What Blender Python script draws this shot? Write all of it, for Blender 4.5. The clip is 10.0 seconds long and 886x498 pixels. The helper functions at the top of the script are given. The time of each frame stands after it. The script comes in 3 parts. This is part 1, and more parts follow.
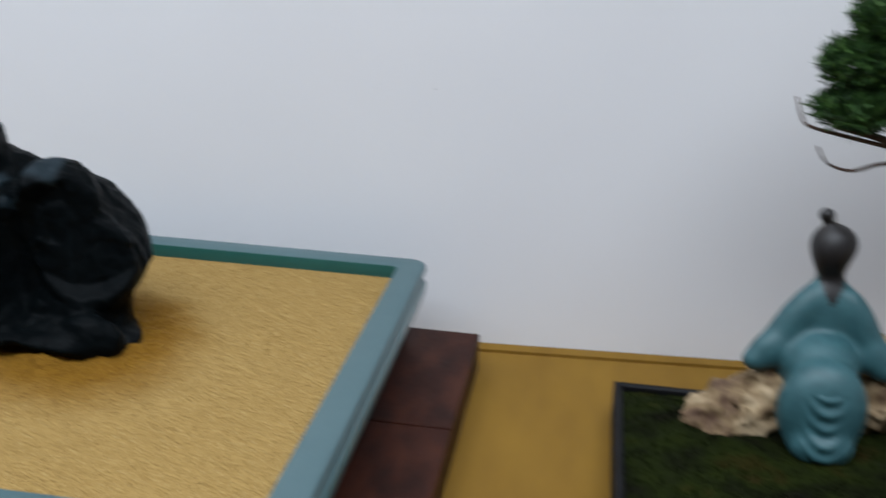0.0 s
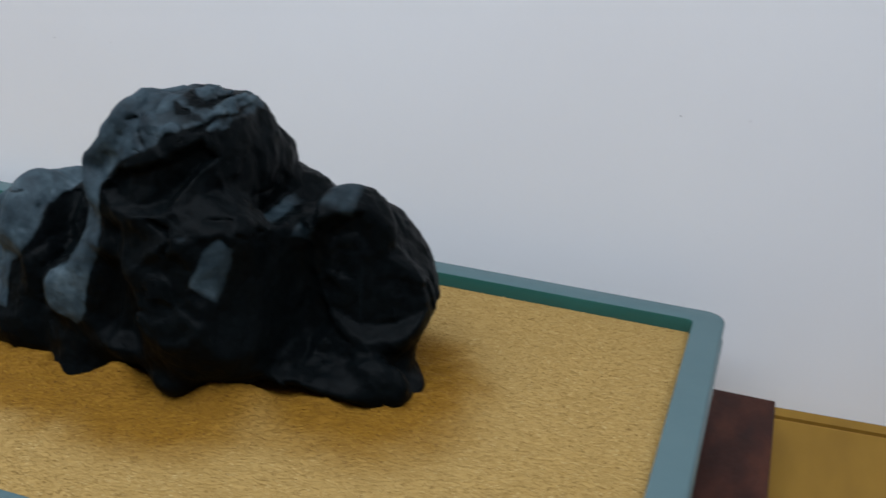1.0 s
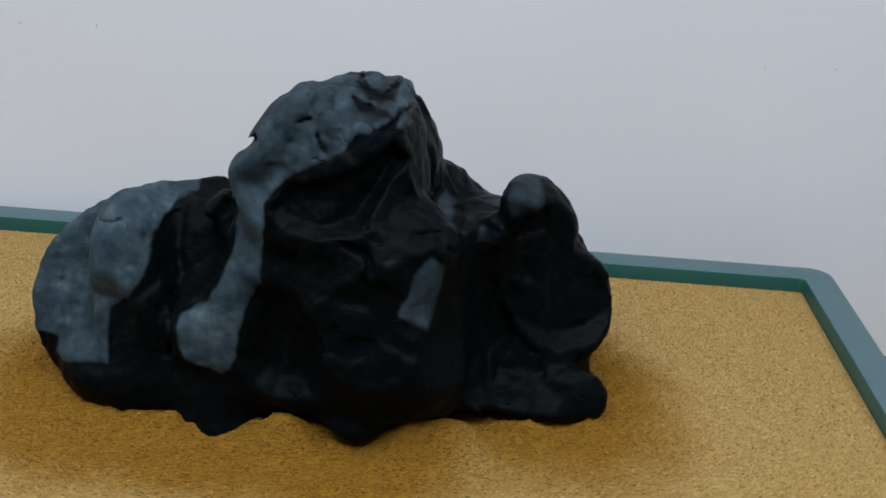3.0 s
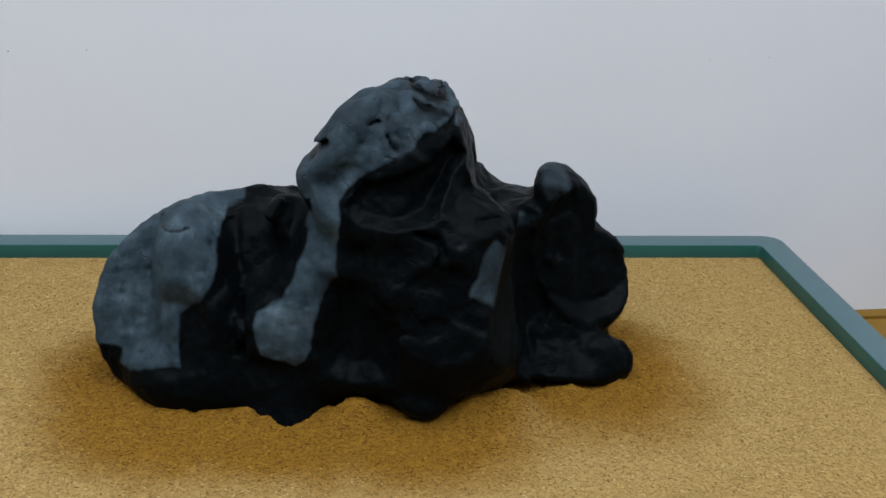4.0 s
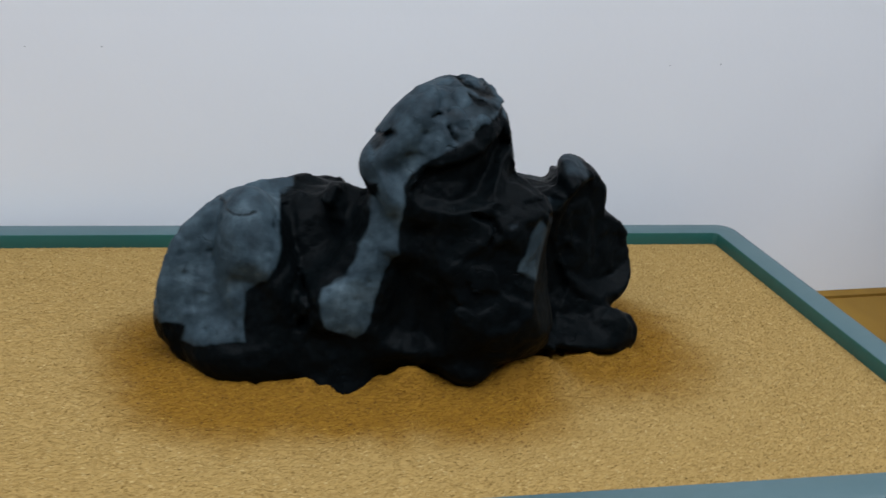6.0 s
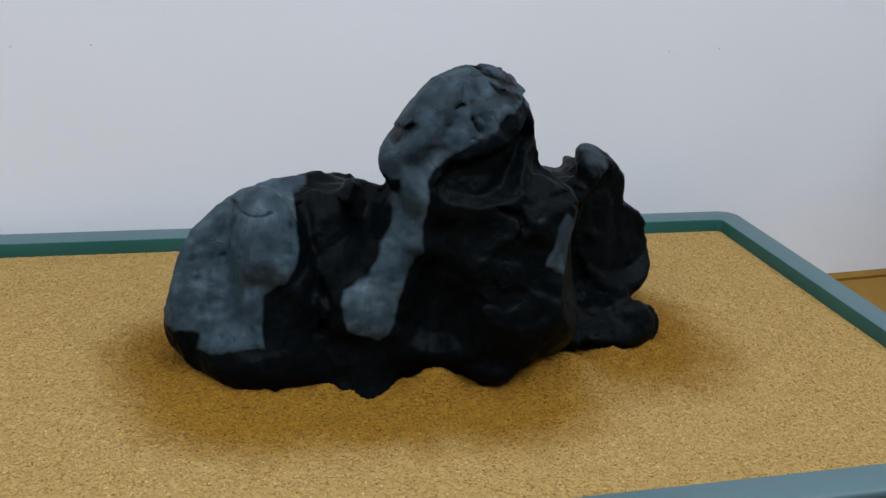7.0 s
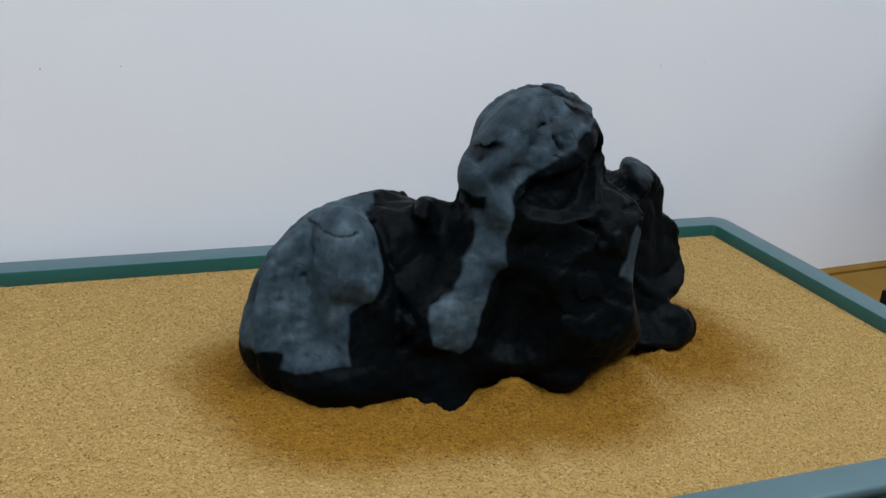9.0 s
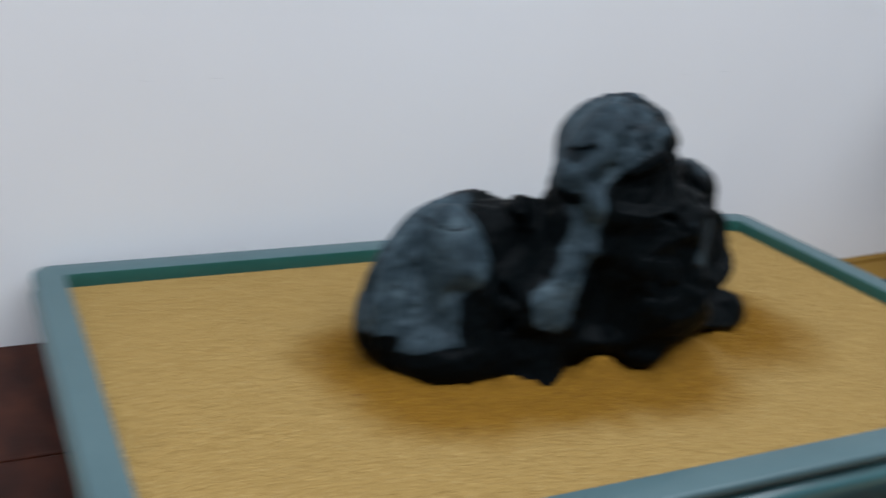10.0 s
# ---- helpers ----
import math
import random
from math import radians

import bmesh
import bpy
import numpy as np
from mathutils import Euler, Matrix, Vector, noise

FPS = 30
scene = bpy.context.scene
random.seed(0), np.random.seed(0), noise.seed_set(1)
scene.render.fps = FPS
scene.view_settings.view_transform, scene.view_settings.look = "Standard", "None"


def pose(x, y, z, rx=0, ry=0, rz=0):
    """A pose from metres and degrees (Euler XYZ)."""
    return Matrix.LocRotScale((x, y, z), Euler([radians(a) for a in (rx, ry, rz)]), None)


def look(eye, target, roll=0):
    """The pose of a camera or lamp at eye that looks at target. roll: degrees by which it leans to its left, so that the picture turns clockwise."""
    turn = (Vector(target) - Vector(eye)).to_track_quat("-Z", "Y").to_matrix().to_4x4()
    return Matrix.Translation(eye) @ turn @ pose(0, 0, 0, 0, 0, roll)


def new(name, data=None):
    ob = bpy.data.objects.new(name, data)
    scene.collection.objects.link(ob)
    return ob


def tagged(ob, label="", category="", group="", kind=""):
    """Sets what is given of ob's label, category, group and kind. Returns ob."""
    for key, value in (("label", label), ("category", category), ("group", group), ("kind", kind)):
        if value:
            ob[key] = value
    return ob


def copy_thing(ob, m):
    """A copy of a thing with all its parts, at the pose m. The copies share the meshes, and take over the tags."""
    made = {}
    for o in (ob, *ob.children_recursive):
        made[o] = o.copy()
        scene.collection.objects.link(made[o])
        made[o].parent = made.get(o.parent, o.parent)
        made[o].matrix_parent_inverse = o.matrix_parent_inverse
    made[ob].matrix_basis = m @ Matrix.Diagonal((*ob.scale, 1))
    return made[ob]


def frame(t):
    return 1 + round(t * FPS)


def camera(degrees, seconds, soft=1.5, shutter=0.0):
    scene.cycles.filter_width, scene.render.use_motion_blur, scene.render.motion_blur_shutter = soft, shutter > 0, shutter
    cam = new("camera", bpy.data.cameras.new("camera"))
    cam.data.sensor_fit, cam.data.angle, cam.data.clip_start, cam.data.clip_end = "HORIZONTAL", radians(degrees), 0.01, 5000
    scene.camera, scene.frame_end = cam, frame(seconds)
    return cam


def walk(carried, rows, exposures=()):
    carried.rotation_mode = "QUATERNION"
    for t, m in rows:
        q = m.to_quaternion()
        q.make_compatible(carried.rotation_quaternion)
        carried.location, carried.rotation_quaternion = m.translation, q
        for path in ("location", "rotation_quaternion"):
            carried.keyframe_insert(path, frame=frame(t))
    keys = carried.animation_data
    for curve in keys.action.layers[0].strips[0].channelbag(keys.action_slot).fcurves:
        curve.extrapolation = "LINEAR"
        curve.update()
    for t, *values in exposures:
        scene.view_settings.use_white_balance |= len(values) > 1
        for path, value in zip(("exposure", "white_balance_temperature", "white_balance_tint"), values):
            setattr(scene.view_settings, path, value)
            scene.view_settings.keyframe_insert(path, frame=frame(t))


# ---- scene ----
cam = camera(46.2, 10.0, soft=1.5, shutter=0.5)
PATH = [
    (0, (0.139, -0.744, 1.114), (-0.121, 1.121, 0.441), 2.4),
    (0.5, (0.095, -0.692, 1.132), (-0.404, 1.115, 0.433), 2.2),
    (1, (0.029, -0.678, 1.124), (-0.53, 1.1, 0.397), 3.7),
    (1.5, (-0.036, -0.688, 1.125), (-0.486, 1.115, 0.386), 3.5),
    (2, (-0.128, -0.695, 1.117), (-0.391, 1.14, 0.367), 4.3),
    (2.5, (-0.163, -0.66, 1.109), (-0.409, 1.17, 0.341), 3.1),
    (3, (-0.211, -0.649, 1.107), (-0.303, 1.188, 0.321), 3.3),
    (3.2, (-0.238, -0.656, 1.11), (-0.264, 1.179, 0.315), 2.3),
    (4.3, (-0.319, -0.704, 1.108), (-0.073, 1.138, 0.369), 3.1),
    (4.5, (-0.318, -0.705, 1.109), (-0.056, 1.134, 0.367), 3.4),
    (5, (-0.3, -0.7, 1.108), (-0.137, 1.147, 0.358), 3.8),
    (5.5, (-0.344, -0.716, 1.11), (-0.04, 1.113, 0.36), 4.6),
    (6, (-0.42, -0.739, 1.11), (0.036, 1.07, 0.388), 4.8),
    (6.2, (-0.432, -0.741, 1.109), (0.028, 1.065, 0.383), 4.3),
    (7.3, (-0.472, -0.703, 1.101), (0.153, 1.049, 0.366), 3.9),
    (7.5, (-0.501, -0.702, 1.108), (0.221, 1.005, 0.357), 4.4),
    (8, (-0.561, -0.711, 1.109), (0.27, 0.954, 0.375), 4.7),
    (8.5, (-0.563, -0.698, 1.113), (0.208, 0.993, 0.373), 5.0),
    (9, (-0.558, -0.691, 1.105), (0.195, 1.024, 0.405), 4.7),
    (9.5, (-0.599, -0.687, 1.11), (0.255, 0.977, 0.402), 5.2),
    (9.9, (-0.659, -0.705, 1.116), (0.265, 0.93, 0.428), 5.6),
    (10, (-0.668, -0.713, 1.112), (0.18, 0.966, 0.433), 5.0),
]
EXPOSURES = [(0.0, 0.2), (0.5, 0.12), (1.0, 0.05), (3.0, 0.02), (4.5, 0.08), (10.0, 0.1)]
walk(cam, [(t, look(eye, target, roll)) for t, eye, target, roll in PATH], EXPOSURES)

# ---- world, lamps and exposure ----
TABLE = 0.735          # top of the yellow display shelf
BOARD = 0.767          # top of the brown board
SAND = 0.818           # level of the sand
RIM = 0.828            # top of the tray's rim
TILT_WALL = 0.07       # the wall's slope against the tray
WALL = 0.069

world = bpy.data.worlds.new("world")
scene.world = world
world.use_nodes = True
sky = world.node_tree.nodes.new("ShaderNodeTexSky")
sky.sky_type, sky.sun_disc, sky.sun_elevation, sky.sun_rotation = "NISHITA", False, radians(35), radians(200)
world.node_tree.links.new(sky.outputs[0], world.node_tree.nodes["Background"].inputs[0])
world.node_tree.nodes["Background"].inputs[1].default_value = 0.05
scene.view_settings.exposure = 0.0


def area_lamp(name, eye, target, sx, sy, power, colour):
    data = bpy.data.lights.new(name, "AREA")
    data.shape, data.size, data.size_y, data.energy, data.color = "RECTANGLE", sx, sy, power, colour
    ob = new(name, data)
    ob.matrix_world = look(eye, target)
    return ob


area_lamp("ceiling_panel_lamp", (-0.25, -1.0, 2.56), (-0.25, -1.0, 0.0), 3.4, 1.6, 76.0, (0.81, 0.89, 1.0))


# ---- materials ----
def material(name, rough=0.6, metal=0.0, spec=0.5):
    m = bpy.data.materials.new(name)
    m.use_nodes = True
    b = m.node_tree.nodes["Principled BSDF"]
    b.inputs["Roughness"].default_value, b.inputs["Metallic"].default_value = rough, metal
    b.inputs["Specular IOR Level"].default_value = spec
    return m, m.node_tree.nodes, m.node_tree.links, b


def coords(nodes, links, scale=(1, 1, 1), kind="Object"):
    c, mp = nodes.new("ShaderNodeTexCoord"), nodes.new("ShaderNodeMapping")
    mp.inputs["Scale"].default_value = scale
    links.new(c.outputs[kind], mp.inputs[0])
    return mp.outputs[0]


def noise_tex(nodes, links, vec, scale, detail=4.0, rough=0.55):
    n = nodes.new("ShaderNodeTexNoise")
    n.inputs["Scale"].default_value, n.inputs["Detail"].default_value, n.inputs["Roughness"].default_value = scale, detail, rough
    links.new(vec, n.inputs["Vector"])
    return n.outputs["Fac"]


def ramp(nodes, links, fac, stops):
    r = nodes.new("ShaderNodeValToRGB")
    el = r.color_ramp.elements
    while len(el) < len(stops):
        el.new(0.5)
    for e, (p, c) in zip(el, stops):
        e.position, e.color = p, (*c, 1.0)
    links.new(fac, r.inputs[0])
    return r.outputs[0]


def mixed(nodes, links, fac, a, b, blend="MIX"):
    m = nodes.new("ShaderNodeMix")
    m.data_type, m.blend_type = "RGBA", blend
    for sock, v in ((m.inputs[0], fac), (m.inputs[6], a), (m.inputs[7], b)):
        if isinstance(v, bpy.types.NodeSocket):
            links.new(v, sock)
        else:
            sock.default_value = v if isinstance(v, (int, float)) else (*v, 1.0)
    return m.outputs[2]


def mathnode(nodes, links, op, a, b=0.0, clamp=False):
    m = nodes.new("ShaderNodeMath")
    m.operation, m.use_clamp = op, clamp
    for sock, v in zip(m.inputs, (a, b)):
        if isinstance(v, bpy.types.NodeSocket):
            links.new(v, sock)
        else:
            sock.default_value = v
    return m.outputs[0]


def bumped(nodes, links, bsdf, height, strength, distance):
    n = nodes.new("ShaderNodeBump")
    n.inputs["Strength"].default_value, n.inputs["Distance"].default_value = strength, distance
    links.new(height, n.inputs["Height"])
    links.new(n.outputs[0], bsdf.inputs["Normal"])


def plaster_material():
    m, n, l, b = material("white_plaster", 0.85, spec=0.3)
    v = coords(n, l)
    big, fine = noise_tex(n, l, v, 2.2, 3), noise_tex(n, l, v, 160.0, 5)
    c = ramp(n, l, big, [(0.3, (0.74, 0.74, 0.755)), (0.7, (0.79, 0.79, 0.80))])
    l.new(c, b.inputs["Base Color"])
    bumped(n, l, b, fine, 0.10, 0.001)
    return m


def simple_material(name, stops, scale, rough, bump=0.2, dist=0.001, stretch=(1, 1, 1), spec=0.5, detail=6.0, fine=None):
    m, n, l, b = material(name, rough, spec=spec)
    v = coords(n, l, stretch)
    f = noise_tex(n, l, v, scale, detail)
    l.new(ramp(n, l, f, stops), b.inputs["Base Color"])
    g = noise_tex(n, l, v, fine, 4) if fine else f
    bumped(n, l, b, g, bump, dist)
    return m


PLASTER = plaster_material()
SHELF_YELLOW = simple_material("yellow_shelf_cloth", [(0.3, (0.168, 0.086, 0.007)), (0.7, (0.212, 0.113, 0.011))], 9.0, 0.75, 0.25, 0.0006, (4, 1, 1), 0.3, fine=260.0)
SHELF_EDGE = simple_material("brown_edge_line", [(0.3, (0.22, 0.11, 0.02)), (0.7, (0.30, 0.16, 0.03))], 40.0, 0.8)
BOARD_WOOD = simple_material("red_brown_wood", [(0.28, (0.010, 0.0022, 0.001)), (0.5, (0.031, 0.0072, 0.0034)), (0.75, (0.064, 0.018, 0.008))], 11.0, 0.5, 0.35, 0.0008, (5, 2.0, 5), 0.15, fine=60.0)
FLOOR_WOOD = simple_material("dark_floor_wood", [(0.3, (0.10, 0.06, 0.035)), (0.7, (0.18, 0.11, 0.06))], 6.0, 0.5, 0.2, 0.001, (1, 9, 1))
CEILING_WHITE = simple_material("ceiling_white", [(0.3, (0.76, 0.76, 0.75)), (0.7, (0.8, 0.8, 0.79))], 5.0, 0.9)


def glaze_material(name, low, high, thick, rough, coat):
    m, n, l, b = material(name, rough, spec=0.35)
    v = coords(n, l)
    big, mid, fine = noise_tex(n, l, v, 14.0, 4), noise_tex(n, l, v, 70.0, 5, 0.6), noise_tex(n, l, v, 420.0, 3)
    c = ramp(n, l, big, [(0.3, low), (0.7, high)])
    c = mixed(n, l, mathnode(n, l, "MULTIPLY", mid, 0.35), c, thick)
    c = mixed(n, l, mathnode(n, l, "MULTIPLY", fine, 0.2), c, thick)
    l.new(c, b.inputs["Base Color"])
    b.inputs["Coat Weight"].default_value, b.inputs["Coat Roughness"].default_value = coat, 0.12
    bumped(n, l, b, mathnode(n, l, "ADD", fine, mathnode(n, l, "MULTIPLY", mid, 2.0)), 0.12, 0.0006)
    return m


# One glaze: grey sheen mixed into the rim's colour, shade into the inner wall's.
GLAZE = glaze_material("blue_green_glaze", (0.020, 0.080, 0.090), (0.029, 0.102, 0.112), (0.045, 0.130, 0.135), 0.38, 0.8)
GLAZE_SHEEN = glaze_material("rim_glaze_grey_sheen_painted", (0.046, 0.092, 0.102), (0.058, 0.107, 0.117), (0.076, 0.124, 0.130), 0.55, 0.15)
GLAZE_SHADED = glaze_material("inner_glaze_shade_painted", (0.008, 0.062, 0.052), (0.012, 0.080, 0.066), (0.020, 0.100, 0.082), 0.45, 0.3)


def sand_material():
    m, n, l, b = material("yellow_sand", 0.85, spec=0.25)
    v = coords(n, l)
    damp_shade = n.new("ShaderNodeAttribute")
    damp_shade.attribute_name = "damp_shade"
    cell = n.new("ShaderNodeTexVoronoi")
    cell.inputs["Scale"].default_value = 620.0
    l.new(v, cell.inputs["Vector"])
    wob = noise_tex(n, l, v, 55.0, 5)
    tone = n.new("ShaderNodeAttribute")
    tone.attribute_name = "tone"
    isl = tone.outputs["Fac"]
    dry = ramp(n, l, isl, [(0.0, (0.15, 0.08, 0.017)), (0.08, (0.28, 0.172, 0.049)), (0.5, (0.322, 0.206, 0.065)), (0.92, (0.365, 0.238, 0.080)), (1.0, (0.47, 0.335, 0.14))])
    # Darker sand near the stone: moisture, with the stone's contact shade mixed in.
    wet_shaded = ramp(n, l, isl, [(0.0, (0.075, 0.028, 0.0015)), (0.08, (0.158, 0.070, 0.003)), (0.5, (0.192, 0.090, 0.0042)), (0.92, (0.225, 0.110, 0.006)), (1.0, (0.30, 0.165, 0.017))])
    soak_shade = damp_shade.outputs["Fac"]
    edge = mathnode(n, l, "MULTIPLY", soak_shade, mathnode(n, l, "SUBTRACT", 1.0, soak_shade))
    f = mathnode(n, l, "ADD", soak_shade, mathnode(n, l, "MULTIPLY", mathnode(n, l, "SUBTRACT", wob, 0.5), mathnode(n, l, "MULTIPLY", edge, 3.0)), True)
    l.new(mixed(n, l, f, dry, wet_shaded), b.inputs["Base Color"])
    bumped(n, l, b, cell.outputs["Distance"], 0.3, 0.0006)
    return m


SAND_MAT = sand_material()


def stone_material():
    m, n, l, b = material("black_stone_with_grey_skin", 0.5, spec=0.05)
    v = coords(n, l)
    # The skin value also carries painted light and shade in places.
    skin = n.new("ShaderNodeAttribute")
    skin.attribute_name = "skin"
    wob, fine, big = noise_tex(n, l, v, 45.0, 6), noise_tex(n, l, v, 300.0, 5, 0.6), noise_tex(n, l, v, 30.0, 8, 0.62)
    blot = noise_tex(n, l, v, 95.0, 7, 0.6)
    streak = noise_tex(n, l, coords(n, l, (190.0, 190.0, 40.0)), 1.0, 5, 0.6)
    f = mathnode(n, l, "ADD", skin.outputs["Fac"], mathnode(n, l, "MULTIPLY", mathnode(n, l, "SUBTRACT", wob, 0.5), 0.22))
    edge = n.new("ShaderNodeMapRange")
    edge.inputs[1].default_value, edge.inputs[2].default_value = 0.25, 0.75
    l.new(f, edge.inputs[0])
    f = edge.outputs[0]
    mix = mathnode(n, l, "ADD", mathnode(n, l, "MULTIPLY", big, 0.5), mathnode(n, l, "ADD", mathnode(n, l, "MULTIPLY", blot, 0.32), mathnode(n, l, "MULTIPLY", streak, 0.18)))
    grey = ramp(n, l, mix, [(0.36, (0.005, 0.0105, 0.0145)), (0.46, (0.0150, 0.0280, 0.037)), (0.54, (0.028, 0.047, 0.059)), (0.68, (0.078, 0.110, 0.127))])
    scratch = n.new("ShaderNodeTexVoronoi")
    scratch.feature = "DISTANCE_TO_EDGE"
    scratch.inputs["Scale"].default_value = 70.0
    warp = n.new("ShaderNodeVectorMath")
    l.new(v, warp.inputs[0])
    wn = n.new("ShaderNodeTexNoise")
    wn.inputs["Scale"].default_value = 60.0
    l.new(v, wn.inputs["Vector"])
    sc = n.new("ShaderNodeVectorMath")
    sc.operation = "SCALE"
    sc.inputs[3].default_value = 0.03
    l.new(wn.outputs["Color"], sc.inputs[0])
    l.new(sc.outputs[0], warp.inputs[1])
    l.new(warp.outputs[0], scratch.inputs["Vector"])
    crack = ramp(n, l, scratch.outputs["Distance"], [(0.0, (1, 1, 1)), (0.035, (0, 0, 0))])
    crack = mathnode(n, l, "MULTIPLY", crack, mathnode(n, l, "GREATER_THAN", blot, 0.60))
    grey = mixed(n, l, mathnode(n, l, "MULTIPLY", crack, 0.35), grey, (0.012, 0.018, 0.022))
    black = ramp(n, l, fine, [(0.35, (0.0014, 0.0022, 0.0026)), (0.7, (0.0030, 0.0045, 0.0052))])
    l.new(mixed(n, l, f, black, grey), b.inputs["Base Color"])
    l.new(mathnode(n, l, "ADD", mathnode(n, l, "MULTIPLY", f, 0.24), mathnode(n, l, "ADD", mathnode(n, l, "MULTIPLY", blot, 0.4), 0.20)), b.inputs["Roughness"])
    l.new(mathnode(n, l, "ADD", mathnode(n, l, "MULTIPLY", f, 0.15), 0.03), b.inputs["Specular IOR Level"])
    bumped(n, l, b, mathnode(n, l, "ADD", mathnode(n, l, "MULTIPLY", fine, 0.35), mathnode(n, l, "SUBTRACT", blot, mathnode(n, l, "MULTIPLY", crack, 0.5))), 0.7, 0.0014)
    return m


STONE_MAT = stone_material()


# ---- builders ----
def mesh_object(name, verts, faces, mat, smooth=True):
    me = bpy.data.meshes.new(name)
    me.from_pydata([tuple(v) for v in verts], [], [tuple(f) for f in faces])
    me.polygons.foreach_set("use_smooth", [smooth] * len(me.polygons))
    me.materials.append(mat)
    me.update()
    return new(name, me)


def part(name, bm, mat, parent=None, label="", smooth=False):
    me = bpy.data.meshes.new(name)
    bmesh.ops.recalc_face_normals(bm, faces=bm.faces)
    bm.to_mesh(me)
    bm.free()
    me.polygons.foreach_set("use_smooth", [smooth] * len(me.polygons))
    me.materials.append(mat)
    ob = new(name, me)
    ob.parent = parent
    return tagged(ob, label)


def box(x0, x1, y0, y1, z0, z1, bevel=0.0, segments=2):
    bm = bmesh.new()
    bmesh.ops.create_cube(bm, size=1.0)
    for v in bm.verts:
        v.co = Vector((x0 + (v.co.x + 0.5) * (x1 - x0), y0 + (v.co.y + 0.5) * (y1 - y0), z0 + (v.co.z + 0.5) * (z1 - z0)))
    if bevel:
        bmesh.ops.bevel(bm, geom=list(bm.edges), offset=bevel, segments=segments, affect="EDGES", profile=0.6)
    return bm


def empty(name, at, label, category, group=""):
    ob = new(name)
    ob.location = at
    ob.empty_display_size = 0.02
    return tagged(ob, label, category, group)


def adopt(ob, parent):
    """Parent a part that was built in world coordinates."""
    ob.parent = parent
    ob.matrix_parent_inverse = Matrix.Translation(-parent.location)
    return ob


def wall_y(x):
    return WALL + TILT_WALL * x


# ---- the room ----
def sheared(bm):
    for v in bm.verts:
        v.co.y += TILT_WALL * v.co.x
    return bm


tagged(part("wall_north", sheared(box(-2.6, 2.6, WALL, WALL + 0.12, 0.0, 2.6)), PLASTER), "white plastered wall behind the display shelf", kind="structure")
tagged(part("wall_west", box(-2.72, -2.6, -5.6, 0.4, 0.0, 2.6), PLASTER), "plain white side wall", kind="structure")
tagged(part("wall_east", box(2.6, 2.72, -5.6, 0.4, 0.0, 2.6), PLASTER), "plain white side wall", kind="structure")
tagged(part("wall_south", box(-2.72, 2.72, -5.72, -5.6, 0.0, 2.6), PLASTER), "plain white wall behind the viewer", kind="structure")
tagged(part("floor", box(-2.72, 2.72, -5.72, 0.4, -0.1, 0.0), FLOOR_WOOD), "dark wooden floor", kind="structure")
tagged(part("ceiling", box(-2.72, 2.72, -5.72, 0.4, 2.6, 2.7), CEILING_WHITE), "plain white ceiling", kind="structure")

shelf = empty("display_shelf", (-0.3, -0.2, 0.0), "long display shelf covered in yellow cloth against the wall", "shelf")

def strip(name, a, b, z0, z1, mat):
    bm = box(-1.9, 1.9, a, b, z0, z1)
    sheared(bm)
    return adopt(part(name, bm, mat), shelf)


bm = bmesh.new()
quad = [(-1.9, -0.56), (1.9, -0.56), (1.9, wall_y(1.9) - 0.017), (-1.9, wall_y(-1.9) - 0.017)]
top = [bm.verts.new((x, y, TABLE)) for x, y in quad]
low = [bm.verts.new((x, y, TABLE - 0.03)) for x, y in quad]
bm.faces.new(top)
bm.faces.new(low[::-1])
for i in range(4):
    bm.faces.new((top[i], low[i], low[(i + 1) % 4], top[(i + 1) % 4]))
adopt(part("shelf_top", bm, SHELF_YELLOW), shelf)
strip("seam", WALL - 0.017, WALL - 0.014, TABLE - 0.03, TABLE - 0.001, SHELF_EDGE)
strip("back_strip", WALL - 0.014, WALL - 0.001, TABLE - 0.03, TABLE + 0.002, SHELF_YELLOW)
for x in (-1.7, -0.3, 1.1):
    adopt(part("support", box(x, x + 0.06, -0.48, -0.12, 0.0, TABLE - 0.03, 0.003), BOARD_WOOD), shelf)

board = empty("wooden_board", (-0.3, -0.19, TABLE), "red-brown wooden board of joined planks under the tray", "board")
for y0, y1 in ((-0.405, -0.2555), (-0.2550, -0.1345), (-0.1340, 0.024)):
    adopt(part("plank", box(-0.665, 0.065, y0, y1, TABLE, BOARD - 0.0004 * (y1 < 0), 0.0016), BOARD_WOOD), board)

# ---- the tray ----
TX0, TX1, TY0, TY1 = -0.600, 0.0, -0.346, 0.0


def rounded_ring(off, radius, steps=10):
    """A rounded rectangle round the sand, grown by off."""
    r = max(radius + 0.45 * off, 0.001)
    x0, x1, y0, y1 = TX0 - off, TX1 + off, TY0 - off, TY1 + off
    ring = []
    for cx, cy, a0 in ((x1 - r, y1 - r, 0), (x0 + r, y1 - r, 90), (x0 + r, y0 + r, 180), (x1 - r, y0 + r, 270)):
        for i in range(steps + 1):
            a = radians(a0 + 90 * i / steps)
            ring.append((cx + r * math.cos(a), cy + r * math.sin(a)))
    return ring


